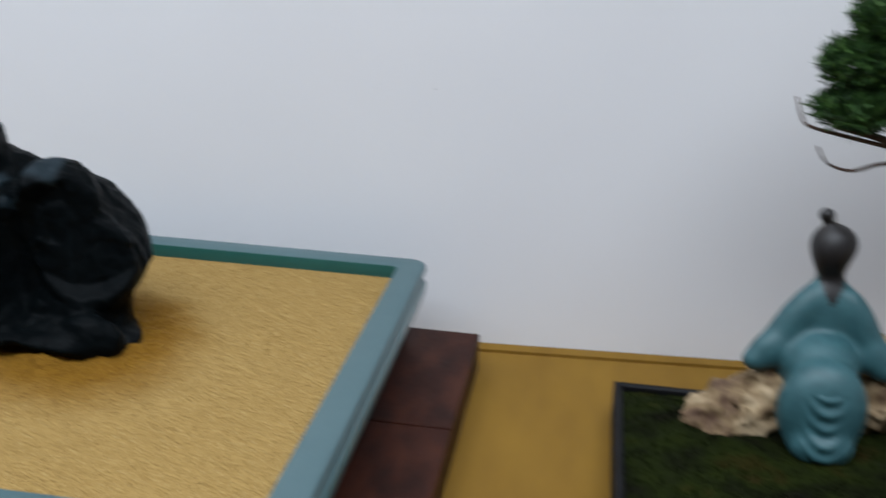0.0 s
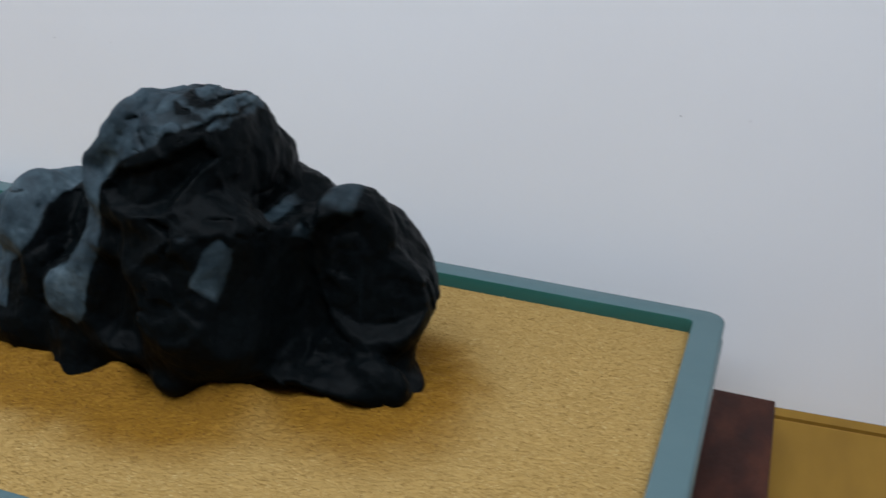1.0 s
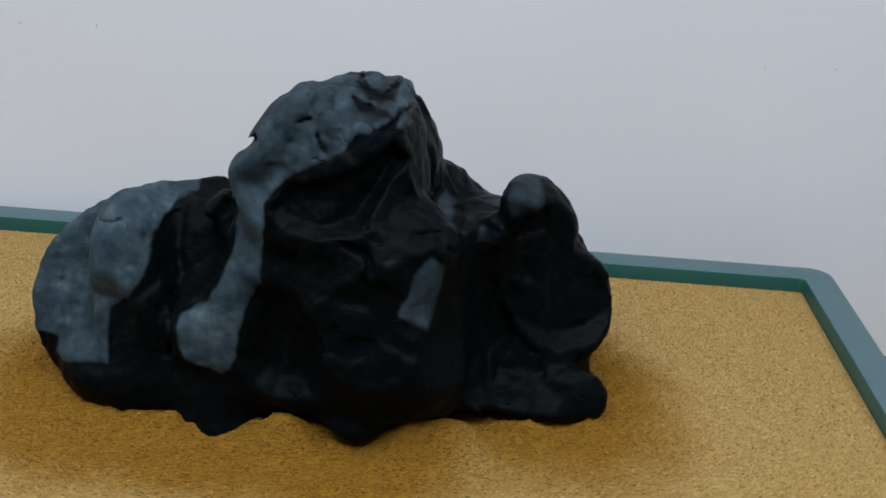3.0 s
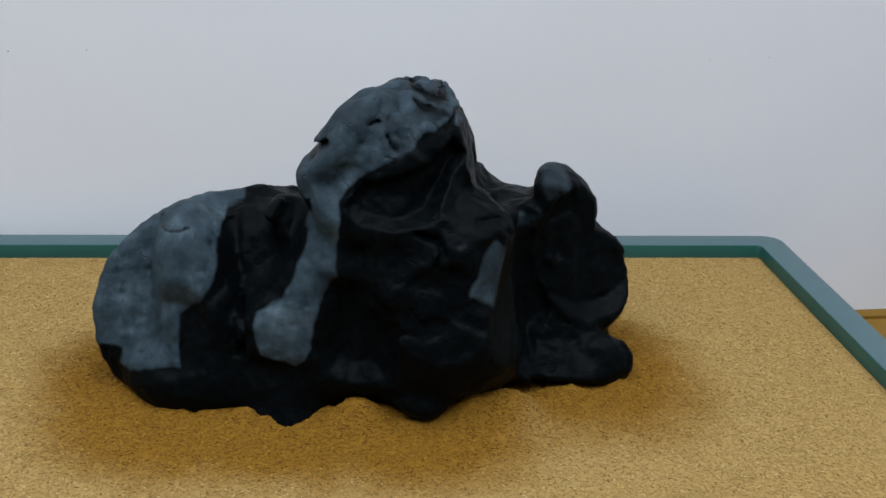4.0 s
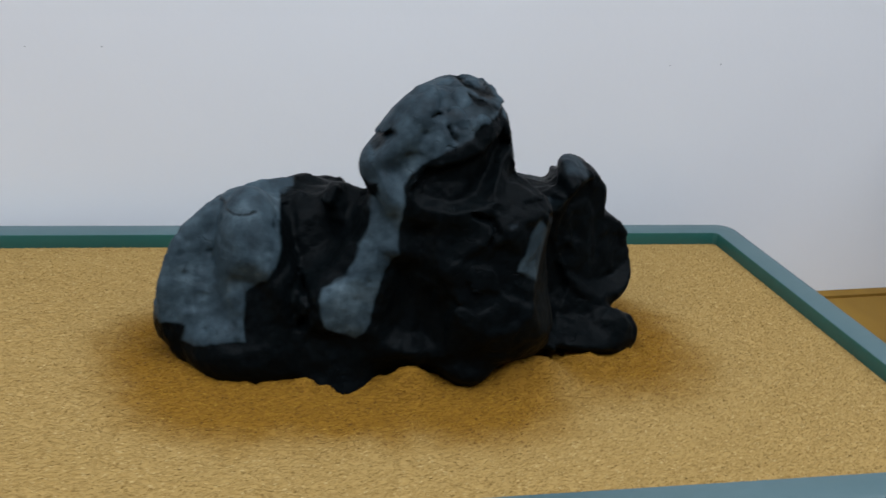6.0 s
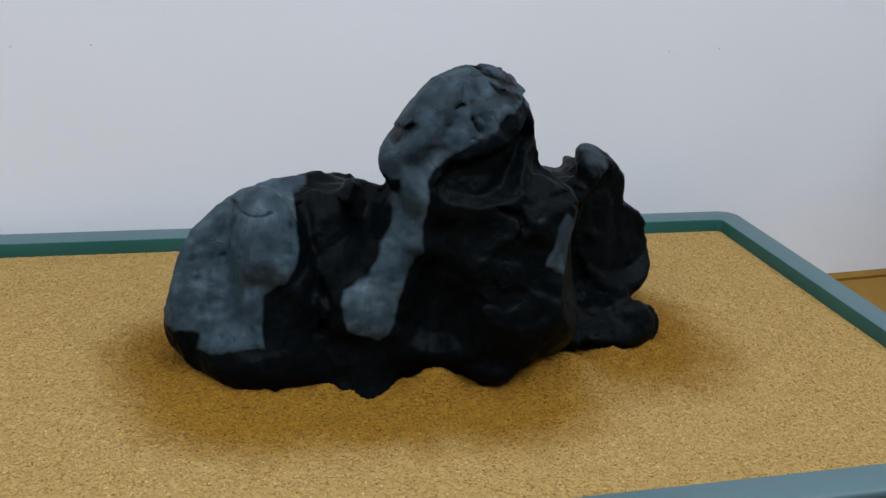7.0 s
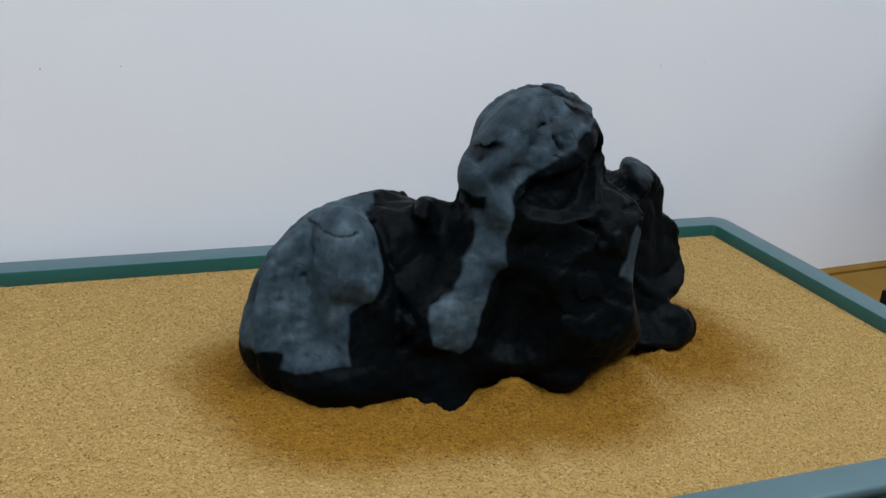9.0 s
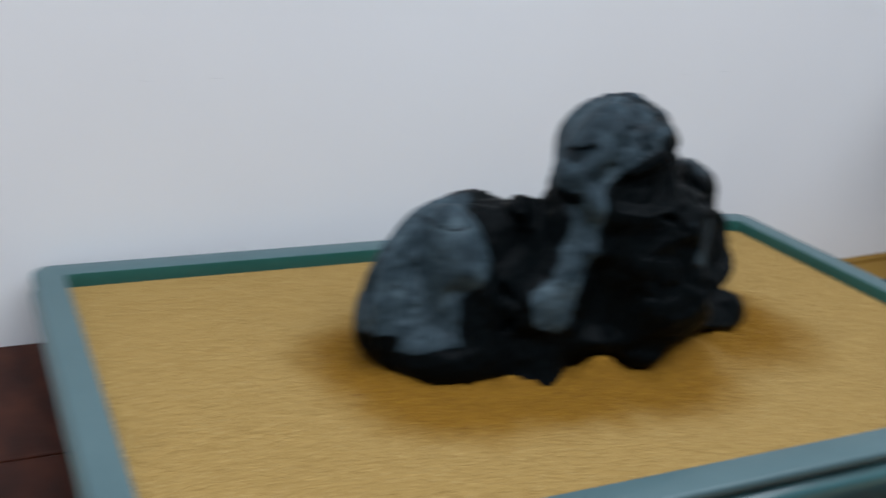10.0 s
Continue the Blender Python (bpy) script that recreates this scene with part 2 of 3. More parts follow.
def glazed_tray():
    z = SAND
    prof = [(-0.012, BOARD + 0.012), (-0.004, BOARD + 0.016), (-0.0005, z - 0.012), (0.0, z), (0.0, RIM - 0.0012), (0.0004, RIM - 0.0003), (0.0012, RIM),
            (0.0185, RIM), (0.0205, RIM - 0.0006), (0.0213, RIM - 0.002), (0.0213, RIM - 0.005), (0.0200, RIM - 0.0072), (0.0165, RIM - 0.0085),
            (0.0155, RIM - 0.0105), (0.0170, RIM - 0.0125), (0.0208, RIM - 0.0140), (0.0222, RIM - 0.0165), (0.0215, RIM - 0.024), (0.0175, RIM - 0.036),
            (0.012, RIM - 0.050), (0.009, BOARD + 0.004), (0.007, BOARD + 0.0005), (-0.012, BOARD + 0.0005)]
    k = len(rounded_ring(0, 0.01))
    thing = empty("glazed_tray", (-0.3, -0.173, BOARD), "shallow rectangular blue-green glazed ceramic tray on a board", "tray")

    def ring_mesh(name, piece, mat, label=""):
        verts, faces = [], []
        for off, zz in piece:
            verts += [(x, y, zz) for x, y in rounded_ring(off, 0.0045)]
        for i in range(len(piece) - 1):
            for j in range(k):
                faces.append((i * k + j, (i + 1) * k + j, (i + 1) * k + (j + 1) % k, i * k + (j + 1) % k))
        return adopt(tagged(mesh_object(name, verts, faces, mat), label), thing)

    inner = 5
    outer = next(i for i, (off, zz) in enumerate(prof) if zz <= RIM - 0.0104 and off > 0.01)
    ring_mesh("rim", prof[inner : outer + 1], GLAZE_SHEEN, "rim with grey sheen painted into its colour")
    ring_mesh("basin_inside", prof[: inner + 1], GLAZE_SHADED, "inner wall with shade painted into its green")
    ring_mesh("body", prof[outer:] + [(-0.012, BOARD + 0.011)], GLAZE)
    verts = [(x, y, BOARD + 0.0115) for x, y in rounded_ring(-0.012, 0.0045)]
    adopt(mesh_object("basin_floor", verts, [tuple(range(k))], GLAZE), thing)
    return thing


glazed_tray()

# ---- the stone ----
BLOBS = []


def blob(x, y, z, rx, ry, rz, tilt=0, yaw=0):
    BLOBS.append((x, y, z, rx, ry, rz, radians(tilt), radians(yaw)))


HOLLOWS = []


def hollow(x, y, z, rx, ry, rz, tilt=0, yaw=0):
    HOLLOWS.append((x, y, z, rx, ry, rz, radians(tilt), radians(yaw)))


RIDGES = []


def ridge(x, y, z, rx, ry, rz, tilt=0, yaw=0):
    RIDGES.append((x, y, z, rx, ry, rz, radians(tilt), radians(yaw)))


blob(-0.3720, -0.1521, 0.0385, 0.0624, 0.0790, 0.0100, -83, -66)
blob(-0.3962, -0.1628, 0.0259, 0.0508, 0.0317, 0.0379, 6, 2)
blob(-0.3839, -0.1782, 0.0469, 0.0244, 0.0338, 0.0597, 11, -8)
blob(-0.3474, -0.1322, 0.0815, 0.0218, 0.0361, 0.0100, -17, -23)
blob(-0.3260, -0.1845, 0.0561, 0.0168, 0.0340, 0.0572, 25, -29)
blob(-0.2903, -0.1891, 0.0554, 0.0598, 0.0496, 0.0569, -1, 3)
blob(-0.2519, -0.2070, 0.0633, 0.0445, 0.0391, 0.0576, -2, 14)
blob(-0.2269, -0.1434, 0.0800, 0.0362, 0.0474, 0.0194, 12, -22)
blob(-0.1642, -0.1785, 0.0108, 0.0185, 0.0100, 0.0152, -8, 9)
blob(-0.2690, -0.2160, 0.0120, 0.0180, 0.0190, 0.0120, 0, 2)
blob(-0.3410, -0.2050, -0.0040, 0.0230, 0.0210, 0.0120, 0, 2)
blob(-0.3877, -0.1262, 0.0561, 0.0100, 0.0622, 0.0419, -17, -55)
blob(-0.2692, -0.1394, 0.0585, 0.0799, 0.0355, 0.0638, -2, 47)
blob(-0.2098, -0.1622, 0.0140, 0.0696, 0.0438, 0.0100, -12, 9)
blob(-0.2191, -0.1756, 0.0552, 0.0241, 0.0311, 0.0466, -7, 0)
blob(-0.3410, -0.1920, 0.0129, 0.0240, 0.0240, 0.0120, 0, 0)
blob(-0.2999, -0.1896, 0.0219, 0.0500, 0.0309, 0.0180, -1, 0)
blob(-0.3519, -0.1577, 0.0567, 0.0368, 0.0368, 0.0412, 2, 1)
blob(-0.3425, -0.1959, 0.0173, 0.0240, 0.0221, 0.0299, 0, 0)
blob(-0.1899, -0.1509, 0.0166, 0.0369, 0.0259, 0.0306, -5, 20)
blob(-0.2822, -0.1790, 0.1355, 0.0317, 0.0487, 0.0384, -26, -2)
blob(-0.2575, -0.1639, 0.1317, 0.0100, 0.0432, 0.0354, 7, 0)
blob(-0.3132, -0.1981, 0.1450, 0.0311, 0.0203, 0.0100, 55, 0)
blob(-0.2896, -0.1910, 0.1102, 0.0370, 0.0387, 0.0324, 0, 0)
blob(-0.2519, -0.1590, 0.1245, 0.0100, 0.0411, 0.0198, 6, -7)
blob(-0.1733, -0.1333, 0.0714, 0.0100, 0.0416, 0.0417, 38, -5)
blob(-0.1871, -0.1586, 0.1013, 0.0100, 0.0272, 0.0237, 44, -26)
blob(-0.1751, -0.1505, 0.0482, 0.0308, 0.0267, 0.0347, -12, 6)
hollow(-0.3540, -0.2160, 0.0870, 0.0180, 0.0290, 0.0270, 15, 0)
hollow(-0.3740, -0.2380, 0.0450, 0.0140, 0.0180, 0.0200, 0, 0)
hollow(-0.2100, -0.2160, 0.0620, 0.0115, 0.0420, 0.0504, 11, -1)
hollow(-0.2953, -0.2436, 0.0451, 0.0120, 0.0204, 0.0300, 0, -1)
hollow(-0.3010, -0.2300, -0.0000, 0.0190, 0.0180, 0.0130, 0, 0)
hollow(-0.2420, -0.2300, -0.0000, 0.0170, 0.0180, 0.0140, 0, 0)
hollow(-0.3700, -0.2280, -0.0000, 0.0060, 0.0100, 0.0060, 0, 0)
ridge(-0.3223, -0.2012, 0.0883, 0.0103, 0.0147, 0.0245, 5, 0)
ridge(-0.3320, -0.2030, 0.0640, 0.0140, 0.0150, 0.0220, 25, 0)
ridge(-0.3444, -0.2062, 0.0487, 0.0216, 0.0200, 0.0193, 25, 1)
ridge(-0.3860, -0.1873, 0.0138, 0.0433, 0.0284, 0.0256, 0, 3)
ridge(-0.3390, -0.1970, 0.0060, 0.0180, 0.0220, 0.0180, 0, 0)
ridge(-0.2690, -0.2030, 0.0080, 0.0130, 0.0180, 0.0220, 0, 0)
ridge(-0.3189, -0.2014, 0.1137, 0.0079, 0.0218, 0.0217, 28, -1)
ridge(-0.2780, -0.2110, 0.1105, 0.0229, 0.0179, 0.0050, 26, 0)
ridge(-0.3086, -0.1907, 0.1294, 0.0112, 0.0171, 0.0073, 30, 0)

# Outlines seen from the front of the stone (x, height above the sand), each worn back by a depth.
CARVES = [
    ([(-0.376, 0.092), (-0.370, 0.097), (-0.350, 0.100), (-0.335, 0.118), (-0.326, 0.112), (-0.331, 0.103), (-0.333, 0.088), (-0.339, 0.075), (-0.356, 0.064), (-0.366, 0.059), (-0.373, 0.070)], 0.0050, 0.006),
    ([(-0.312, 0.119), (-0.302, 0.132), (-0.285, 0.137), (-0.273, 0.142), (-0.257, 0.152), (-0.250, 0.140), (-0.257, 0.133), (-0.270, 0.112), (-0.289, 0.109), (-0.305, 0.111)], 0.0065, 0.005),
    ([(-0.224, 0.112), (-0.206, 0.100), (-0.196, 0.078), (-0.194, 0.039), (-0.206, 0.017), (-0.220, 0.029), (-0.221, 0.067), (-0.222, 0.093)], 0.0060, 0.008),
    ([(-0.311, 0.104), (-0.296, 0.102), (-0.292, 0.060), (-0.289, 0.027), (-0.316, 0.026), (-0.325, 0.040), (-0.319, 0.070), (-0.311, 0.083)], 0.0050, 0.008),
]
# Flat faces struck off: a point, the way it faces, how wide it is, how steeply it ends.
FLATS = [
    ((-0.336, -0.2228, 0.055), (0.0, -0.999, 0.04), 0.030, 0.7),
    ((-0.238, -0.2305, 0.088), (0.55, -0.827, 0.12), 0.016, 0.7),
    ((-0.263, -0.2385, 0.068), (-0.05, -0.985, 0.165), 0.022, 0.7),
    ((-0.398, -0.2065, 0.040), (-0.20, -0.930, 0.31), 0.018, 0.7),
    ((-0.288, -0.2215, 0.145), (-0.05, -0.960, 0.27), 0.022, 0.7),
    ((-0.170, -0.1590, 0.075), (0.40, -0.909, 0.12), 0.034, 1.2),
]
# Cracks and creases: a line seen from the front, its half width and depth.
CRACKS = [
    ([(-0.3290, 0.1375), (-0.3240, 0.1420), (-0.3190, 0.1475)], 0.0021, 0.0040),
    ([(-0.2990, 0.1575), (-0.2940, 0.1590)], 0.0012, 0.0016),
    ([(-0.2770, 0.1665), (-0.2730, 0.1640), (-0.2690, 0.1640)], 0.0014, 0.0020),
    ([(-0.2905, 0.1530), (-0.2885, 0.1490), (-0.2860, 0.1465)], 0.0016, 0.0032),
    ([(-0.2800, 0.1760), (-0.2760, 0.1700), (-0.2650, 0.1660), (-0.2600, 0.1670)], 0.0020, 0.0022),
    ([(-0.2600, 0.1560), (-0.2560, 0.1600), (-0.2520, 0.1580)], 0.0018, 0.0025),
    ([(-0.2760, 0.1080), (-0.2660, 0.1050), (-0.2630, 0.0990), (-0.2670, 0.0930)], 0.0026, 0.0040),
    ([(-0.2460, 0.1120), (-0.2340, 0.1110), (-0.2270, 0.1020)], 0.0020, 0.0018),
    ([(-0.3660, 0.0600), (-0.3600, 0.0480), (-0.3640, 0.0340)], 0.0030, 0.0030),
    ([(-0.4120, 0.0940), (-0.4020, 0.0950), (-0.3900, 0.0970)], 0.0012, 0.0010),
]


def ellipsoid(p, b):
    x, y, z, rx, ry, rz, a, c = b
    ca, sa, cc, sc = math.cos(a), math.sin(a), math.cos(c), math.sin(c)
    qx, qy, qz = p[..., 0] - x, p[..., 1] - y, p[..., 2] - z
    ux = qx * cc + qy * sc
    uy = (qy * cc - qx * sc) / ry
    wx, wz = (ux * ca + qz * sa) / rx, (qz * ca - ux * sa) / rz
    k0 = np.sqrt(wx * wx + uy * uy + wz * wz) + 1e-6
    k1 = np.sqrt((wx / rx) ** 2 + (uy / ry) ** 2 + (wz / rz) ** 2) + 1e-6
    return k0 * (k0 - 1) / k1


def soft_max(a, b, k):
    m = np.maximum(a, b)
    return m + k * np.log(np.exp((a - m) / k) + np.exp((b - m) / k))


def stone_field(p):
    """Signed distance to the stone: rounded masses run together, hollows worn out of them, ridges laid on, flats struck off."""
    k, d, total = 0.004, None, None
    for b in BLOBS:
        e = ellipsoid(p, b)
        if d is None:
            d, total = e, np.ones_like(e)
            continue
        low = np.minimum(d, e)
        total = total * np.exp((low - d) / k) + np.exp((low - e) / k)
        d = low
    d = d - k * np.log(total)
    for h in HOLLOWS:
        d = soft_max(d, -ellipsoid(p, h), 0.003)
    for r in RIDGES:
        d = -soft_max(-d, -ellipsoid(p, r), 0.003)
    for (x, y, z), (nx, ny, nz), wide, steep in FLATS:
        cut = (p[..., 0] - x) * nx + (p[..., 1] - y) * ny + (p[..., 2] - z) * nz
        d = soft_max(d, cut - steep * np.maximum(np.hypot(p[..., 0] - x, p[..., 2] - z) - wide, 0), 0.0012)
    near = np.clip((-0.160 - p[..., 1]) / 0.02, 0, 1)
    for outline, deep, soft in CARVES:
        d = d + deep * near * np.clip(-polygon_distance(outline, p[..., 0], p[..., 2]) / soft, 0, 1)
    return d


def lattice_noise(p, size, seed):
    """Smooth value noise on a lattice."""
    g = np.random.RandomState(seed).rand(32, 32, 32)
    q = p / size + 100.0
    i = np.floor(q).astype(int)
    f = q - i
    f = f * f * (3 - 2 * f)
    out = 0.0
    for dx in (0, 1):
        for dy in (0, 1):
            for dz in (0, 1):
                w = (f[..., 0] if dx else 1 - f[..., 0]) * (f[..., 1] if dy else 1 - f[..., 1]) * (f[..., 2] if dz else 1 - f[..., 2])
                out = out + w * g[(i[..., 0] + dx) % 32, (i[..., 1] + dy) % 32, (i[..., 2] + dz) % 32]
    return out - 0.5


def surface_net(field, origin, step):
    """Quads round the zero surface of a sampled field."""
    ins = field < 0
    nx, ny, nz = field.shape
    c = np.zeros((nx - 1, ny - 1, nz - 1), int)
    for dx in (0, 1):
        for dy in (0, 1):
            for dz in (0, 1):
                c += ins[dx : nx - 1 + dx, dy : ny - 1 + dy, dz : nz - 1 + dz]
    active = (c > 0) & (c < 8)
    index = -np.ones(active.shape, int)
    cells = np.argwhere(active)
    index[active] = np.arange(len(cells))
    acc, cnt = np.zeros((len(cells), 3)), np.zeros(len(cells))
    corners = [(a, b, d) for a in (0, 1) for b in (0, 1) for d in (0, 1)]
    for ca in corners:
        for axis in range(3):
            if ca[axis]:
                continue
            cb = list(ca)
            cb[axis] = 1
            va = field[cells[:, 0] + ca[0], cells[:, 1] + ca[1], cells[:, 2] + ca[2]]
            vb = field[cells[:, 0] + cb[0], cells[:, 1] + cb[1], cells[:, 2] + cb[2]]
            m = (va < 0) != (vb < 0)
            t = np.where(m, va / np.where(m, va - vb, 1), 0)
            pt = np.array(ca, float)[None] + np.zeros((len(cells), 3))
            pt[:, axis] += t
            acc[m] += pt[m]
            cnt[m] += 1
    verts = np.array(origin) + (cells + acc / cnt[:, None]) * step
    faces = []
    for axis in range(3):
        u, v = (axis + 1) % 3, (axis + 2) % 3
        sl_a, sl_b = [slice(None)] * 3, [slice(None)] * 3
        sl_a[axis], sl_b[axis] = slice(0, -1), slice(1, None)
        cross = ins[tuple(sl_a)] != ins[tuple(sl_b)]
        e = np.argwhere(cross)
        e = e[(e[:, u] > 0) & (e[:, v] > 0) & (e[:, u] < field.shape[u] - 1) & (e[:, v] < field.shape[v] - 1)]
        quad = []
        for du, dv in ((0, 0), (-1, 0), (-1, -1), (0, -1)):
            q = e.copy()
            q[:, u] += du
            q[:, v] += dv
            quad.append(index[q[:, 0], q[:, 1], q[:, 2]])
        quad = np.stack(quad, 1)
        flip = ins[e[:, 0], e[:, 1], e[:, 2]]
        quad[~flip] = quad[~flip][:, ::-1]
        faces.append(quad)
    return verts, np.concatenate(faces)


def in_polygon(poly, x, y):
    inside, j = np.zeros(x.shape, bool), len(poly) - 1
    for i in range(len(poly)):
        (xi, yi), (xj, yj) = poly[i], poly[j]
        inside ^= ((yi > y) != (yj > y)) & (x < (xj - xi) * (y - yi) / ((yj - yi) or 1e-9) + xi)
        j = i
    return inside


# Outlines of the grey skin and of light painted as skin, seen from the front of the stone (x, height above the sand).
SKIN_LEFT = [(-0.47, 0.028), (-0.46, 0.08), (-0.42, 0.12), (-0.366, 0.12), (-0.366, 0.098), (-0.374, 0.096), (-0.3765, 0.088), (-0.376, 0.079), (-0.379, 0.0685),
             (-0.385, 0.061), (-0.3935, 0.0565), (-0.3965, 0.053), (-0.3965, 0.044), (-0.3955, 0.026), (-0.414, 0.024), (-0.424, 0.019), (-0.431, 0.018), (-0.428, 0.028),
             (-0.440, 0.028), (-0.450, 0.024)]
SKIN_HEAD = [(-0.336, 0.120), (-0.345, 0.14), (-0.31, 0.19), (-0.25, 0.19), (-0.252, 0.155), (-0.259, 0.158), (-0.264, 0.157), (-0.274, 0.155), (-0.278, 0.149), (-0.286, 0.144),
             (-0.291, 0.141), (-0.302, 0.134), (-0.309, 0.128), (-0.3135, 0.121), (-0.3135, 0.110), (-0.3145, 0.099), (-0.315, 0.091), (-0.314, 0.083), (-0.3205, 0.0755),
             (-0.3245, 0.0655), (-0.3275, 0.055), (-0.3275, 0.042), (-0.332, 0.035), (-0.3355, 0.0315), (-0.344, 0.036), (-0.3525, 0.040), (-0.355, 0.047), (-0.3565, 0.055),
             (-0.3545, 0.061), (-0.342, 0.068), (-0.3355, 0.079), (-0.333, 0.087), (-0.3295, 0.097), (-0.3295, 0.106), (-0.3255, 0.116), (-0.328, 0.121)]
SKIN_PATCH = [(-0.237, 0.105), (-0.230, 0.098), (-0.231, 0.093), (-0.233, 0.082), (-0.236, 0.069), (-0.245, 0.074), (-0.251, 0.077), (-0.250, 0.081), (-0.246, 0.089),
              (-0.244, 0.097), (-0.241, 0.102)]
SKIN_FIN = [(-0.206, 0.113), (-0.205, 0.120), (-0.198, 0.126), (-0.189, 0.120), (-0.186, 0.110), (-0.188, 0.102), (-0.196, 0.111)]
# Faint sheen along the fin's edge, painted in as grey.
EDGE_SHEEN = [(-0.185, 0.100), (-0.180, 0.098), (-0.178, 0.070), (-0.176, 0.038), (-0.182, 0.038), (-0.184, 0.071)]
# Upward facet of the saddle catching light, painted in as grey.
SADDLE_LIGHT = [(-0.217, 0.100), (-0.204, 0.100), (-0.207, 0.092), (-0.219, 0.093)]
SKIN_KNOB = [(-0.259, 0.105), (-0.250, 0.106), (-0.252, 0.102), (-0.257, 0.101)]
SKINS_AND_LIGHT = [(SKIN_FIN, 0.48, 0.006), (EDGE_SHEEN, 0.26, 0.005), (SADDLE_LIGHT, 0.40, 0.003), (SKIN_KNOB, 0.42, 0.003), (SKIN_LEFT, 1.0, 0.0035), (SKIN_HEAD, 1.0, 0.003), (SKIN_PATCH, 0.62, 0.003)]
CAP_STAIN = [(-0.279, 0.173), (-0.275, 0.166), (-0.260, 0.168), (-0.258, 0.157), (-0.268, 0.158), (-0.274, 0.163)]
CREASES = [(-0.321, -0.196, 0.141, 0.011, 0.012, 0.0018, radians(45), 0.0)]


def polygon_distance(poly, x, y):
    """Distance to a closed outline, negative inside."""
    best = np.full(x.shape, 9.0)
    for (ax, ay), (bx, by) in zip(poly, poly[1:] + poly[:1]):
        ex, ey = bx - ax, by - ay
        t = np.clip(((x - ax) * ex + (y - ay) * ey) / (ex * ex + ey * ey), 0, 1)
        best = np.minimum(best, np.hypot(x - ax - t * ex, y - ay - t * ey))
    return np.where(in_polygon(poly, x, y), -best, best)


def skin_and_light_mask(q):
    wob = 0.0024 * lattice_noise(q, 0.014, 21) + 0.0014 * lattice_noise(q, 0.004, 22)
    out = np.zeros(len(q))
    for poly, full, soft in SKINS_AND_LIGHT:
        out = np.maximum(out, full * np.clip(0.5 - (polygon_distance(poly, q[:, 0], q[:, 2]) + wob) / soft, 0, 1))
    behind = np.clip((q[:, 1] + 0.199 + wob) / 0.003, 0, 1) * ((q[:, 2] > 0.05) & (q[:, 2] < 0.119) & (q[:, 0] > -0.36) & (q[:, 0] < -0.305))
    out = out * (1 - behind)
    # Creases, crumb gaps and cracks: their shade is darkened into the colour.
    for c in CREASES:
        out = out * np.clip(0.5 + ellipsoid(q, c) / 0.003, 0, 1)
    out = out * (1 - 0.45 * np.clip(0.5 - (polygon_distance(CAP_STAIN, q[:, 0], q[:, 2]) + 2 * wob) / 0.004, 0, 1))
    return out * (1 - 0.45 * crumbs(q)) * (1 - 0.8 * cracks(q)[1])


def cracks(q):
    """How deep each crack goes, and how dark its bottom is."""
    wx, wz = q[:, 0] + 0.0016 * lattice_noise(q, 0.006, 34), q[:, 2] + 0.0016 * lattice_noise(q, 0.006, 35)
    front = np.clip((-0.15 - q[:, 1]) / 0.01, 0, 1)
    depth, dark = np.zeros(len(q)), np.zeros(len(q))
    for line, wide, deep in CRACKS:
        best = np.full(len(q), 9.0)
        for (ax, az), (bx, bz) in zip(line, line[1:]):
            ex, ez = bx - ax, bz - az
            t = np.clip(((wx - ax) * ex + (wz - az) * ez) / (ex * ex + ez * ez), 0, 1)
            best = np.minimum(best, np.hypot(wx - ax - t * ex, wz - az - t * ez))
        cut = np.clip(1 - best / wide, 0, 1) * front
        depth, dark = np.maximum(depth, deep * cut), np.maximum(dark, cut)
    return depth, dark


def crumbs(q):
    """The broken end of the cap."""
    c = np.clip((chipped(q + 0.004 * np.stack([lattice_noise(q, 0.006, k) for k in (24, 25, 26)], -1), 0.0085, 27) - 0.46) / 0.16, 0, 1)
    return c * np.clip((q[:, 0] + 0.297) / 0.010, 0, 1) * np.clip((q[:, 2] - 0.136) / 0.008, 0, 1)


def chipped(q, size, seed):
    """Distance to the nearest of scattered points, in units of the spacing: scoops with sharp ridges between them."""
    g = np.random.RandomState(seed).rand(16, 16, 16, 3)
    u = q / size + 50.0
    c = np.floor(u).astype(int)
    best = np.full(len(q), 9.0)
    for dx in (-1, 0, 1):
        for dy in (-1, 0, 1):
            for dz in (-1, 0, 1):
                n = c + (dx, dy, dz)
                f = n + g[n[:, 0] % 16, n[:, 1] % 16, n[:, 2] % 16]
                best = np.minimum(best, ((u - f) ** 2).sum(1))
    return np.sqrt(best)


def facets(q, size, seed):
    """Flat pieces of rock, each tilted its own way."""
    rng = np.random.RandomState(seed)
    g, tilt = rng.rand(16, 16, 16, 3), rng.normal(size=(16, 16, 16, 3))
    tilt /= np.linalg.norm(tilt, axis=-1, keepdims=True)
    u = q / size + 50.0
    c = np.floor(u).astype(int)
    weight, value = np.full(len(q), 1e-9), np.zeros(len(q))
    for dx in (-1, 0, 1):
        for dy in (-1, 0, 1):
            for dz in (-1, 0, 1):
                n = c + (dx, dy, dz)
                i = (n[:, 0] % 16, n[:, 1] % 16, n[:, 2] % 16)
                off = u - n - g[i]
                w = np.exp(-26.0 * (off**2).sum(1))
                weight += w
                value += w * (off * tilt[i]).sum(1)
    return value / weight * size


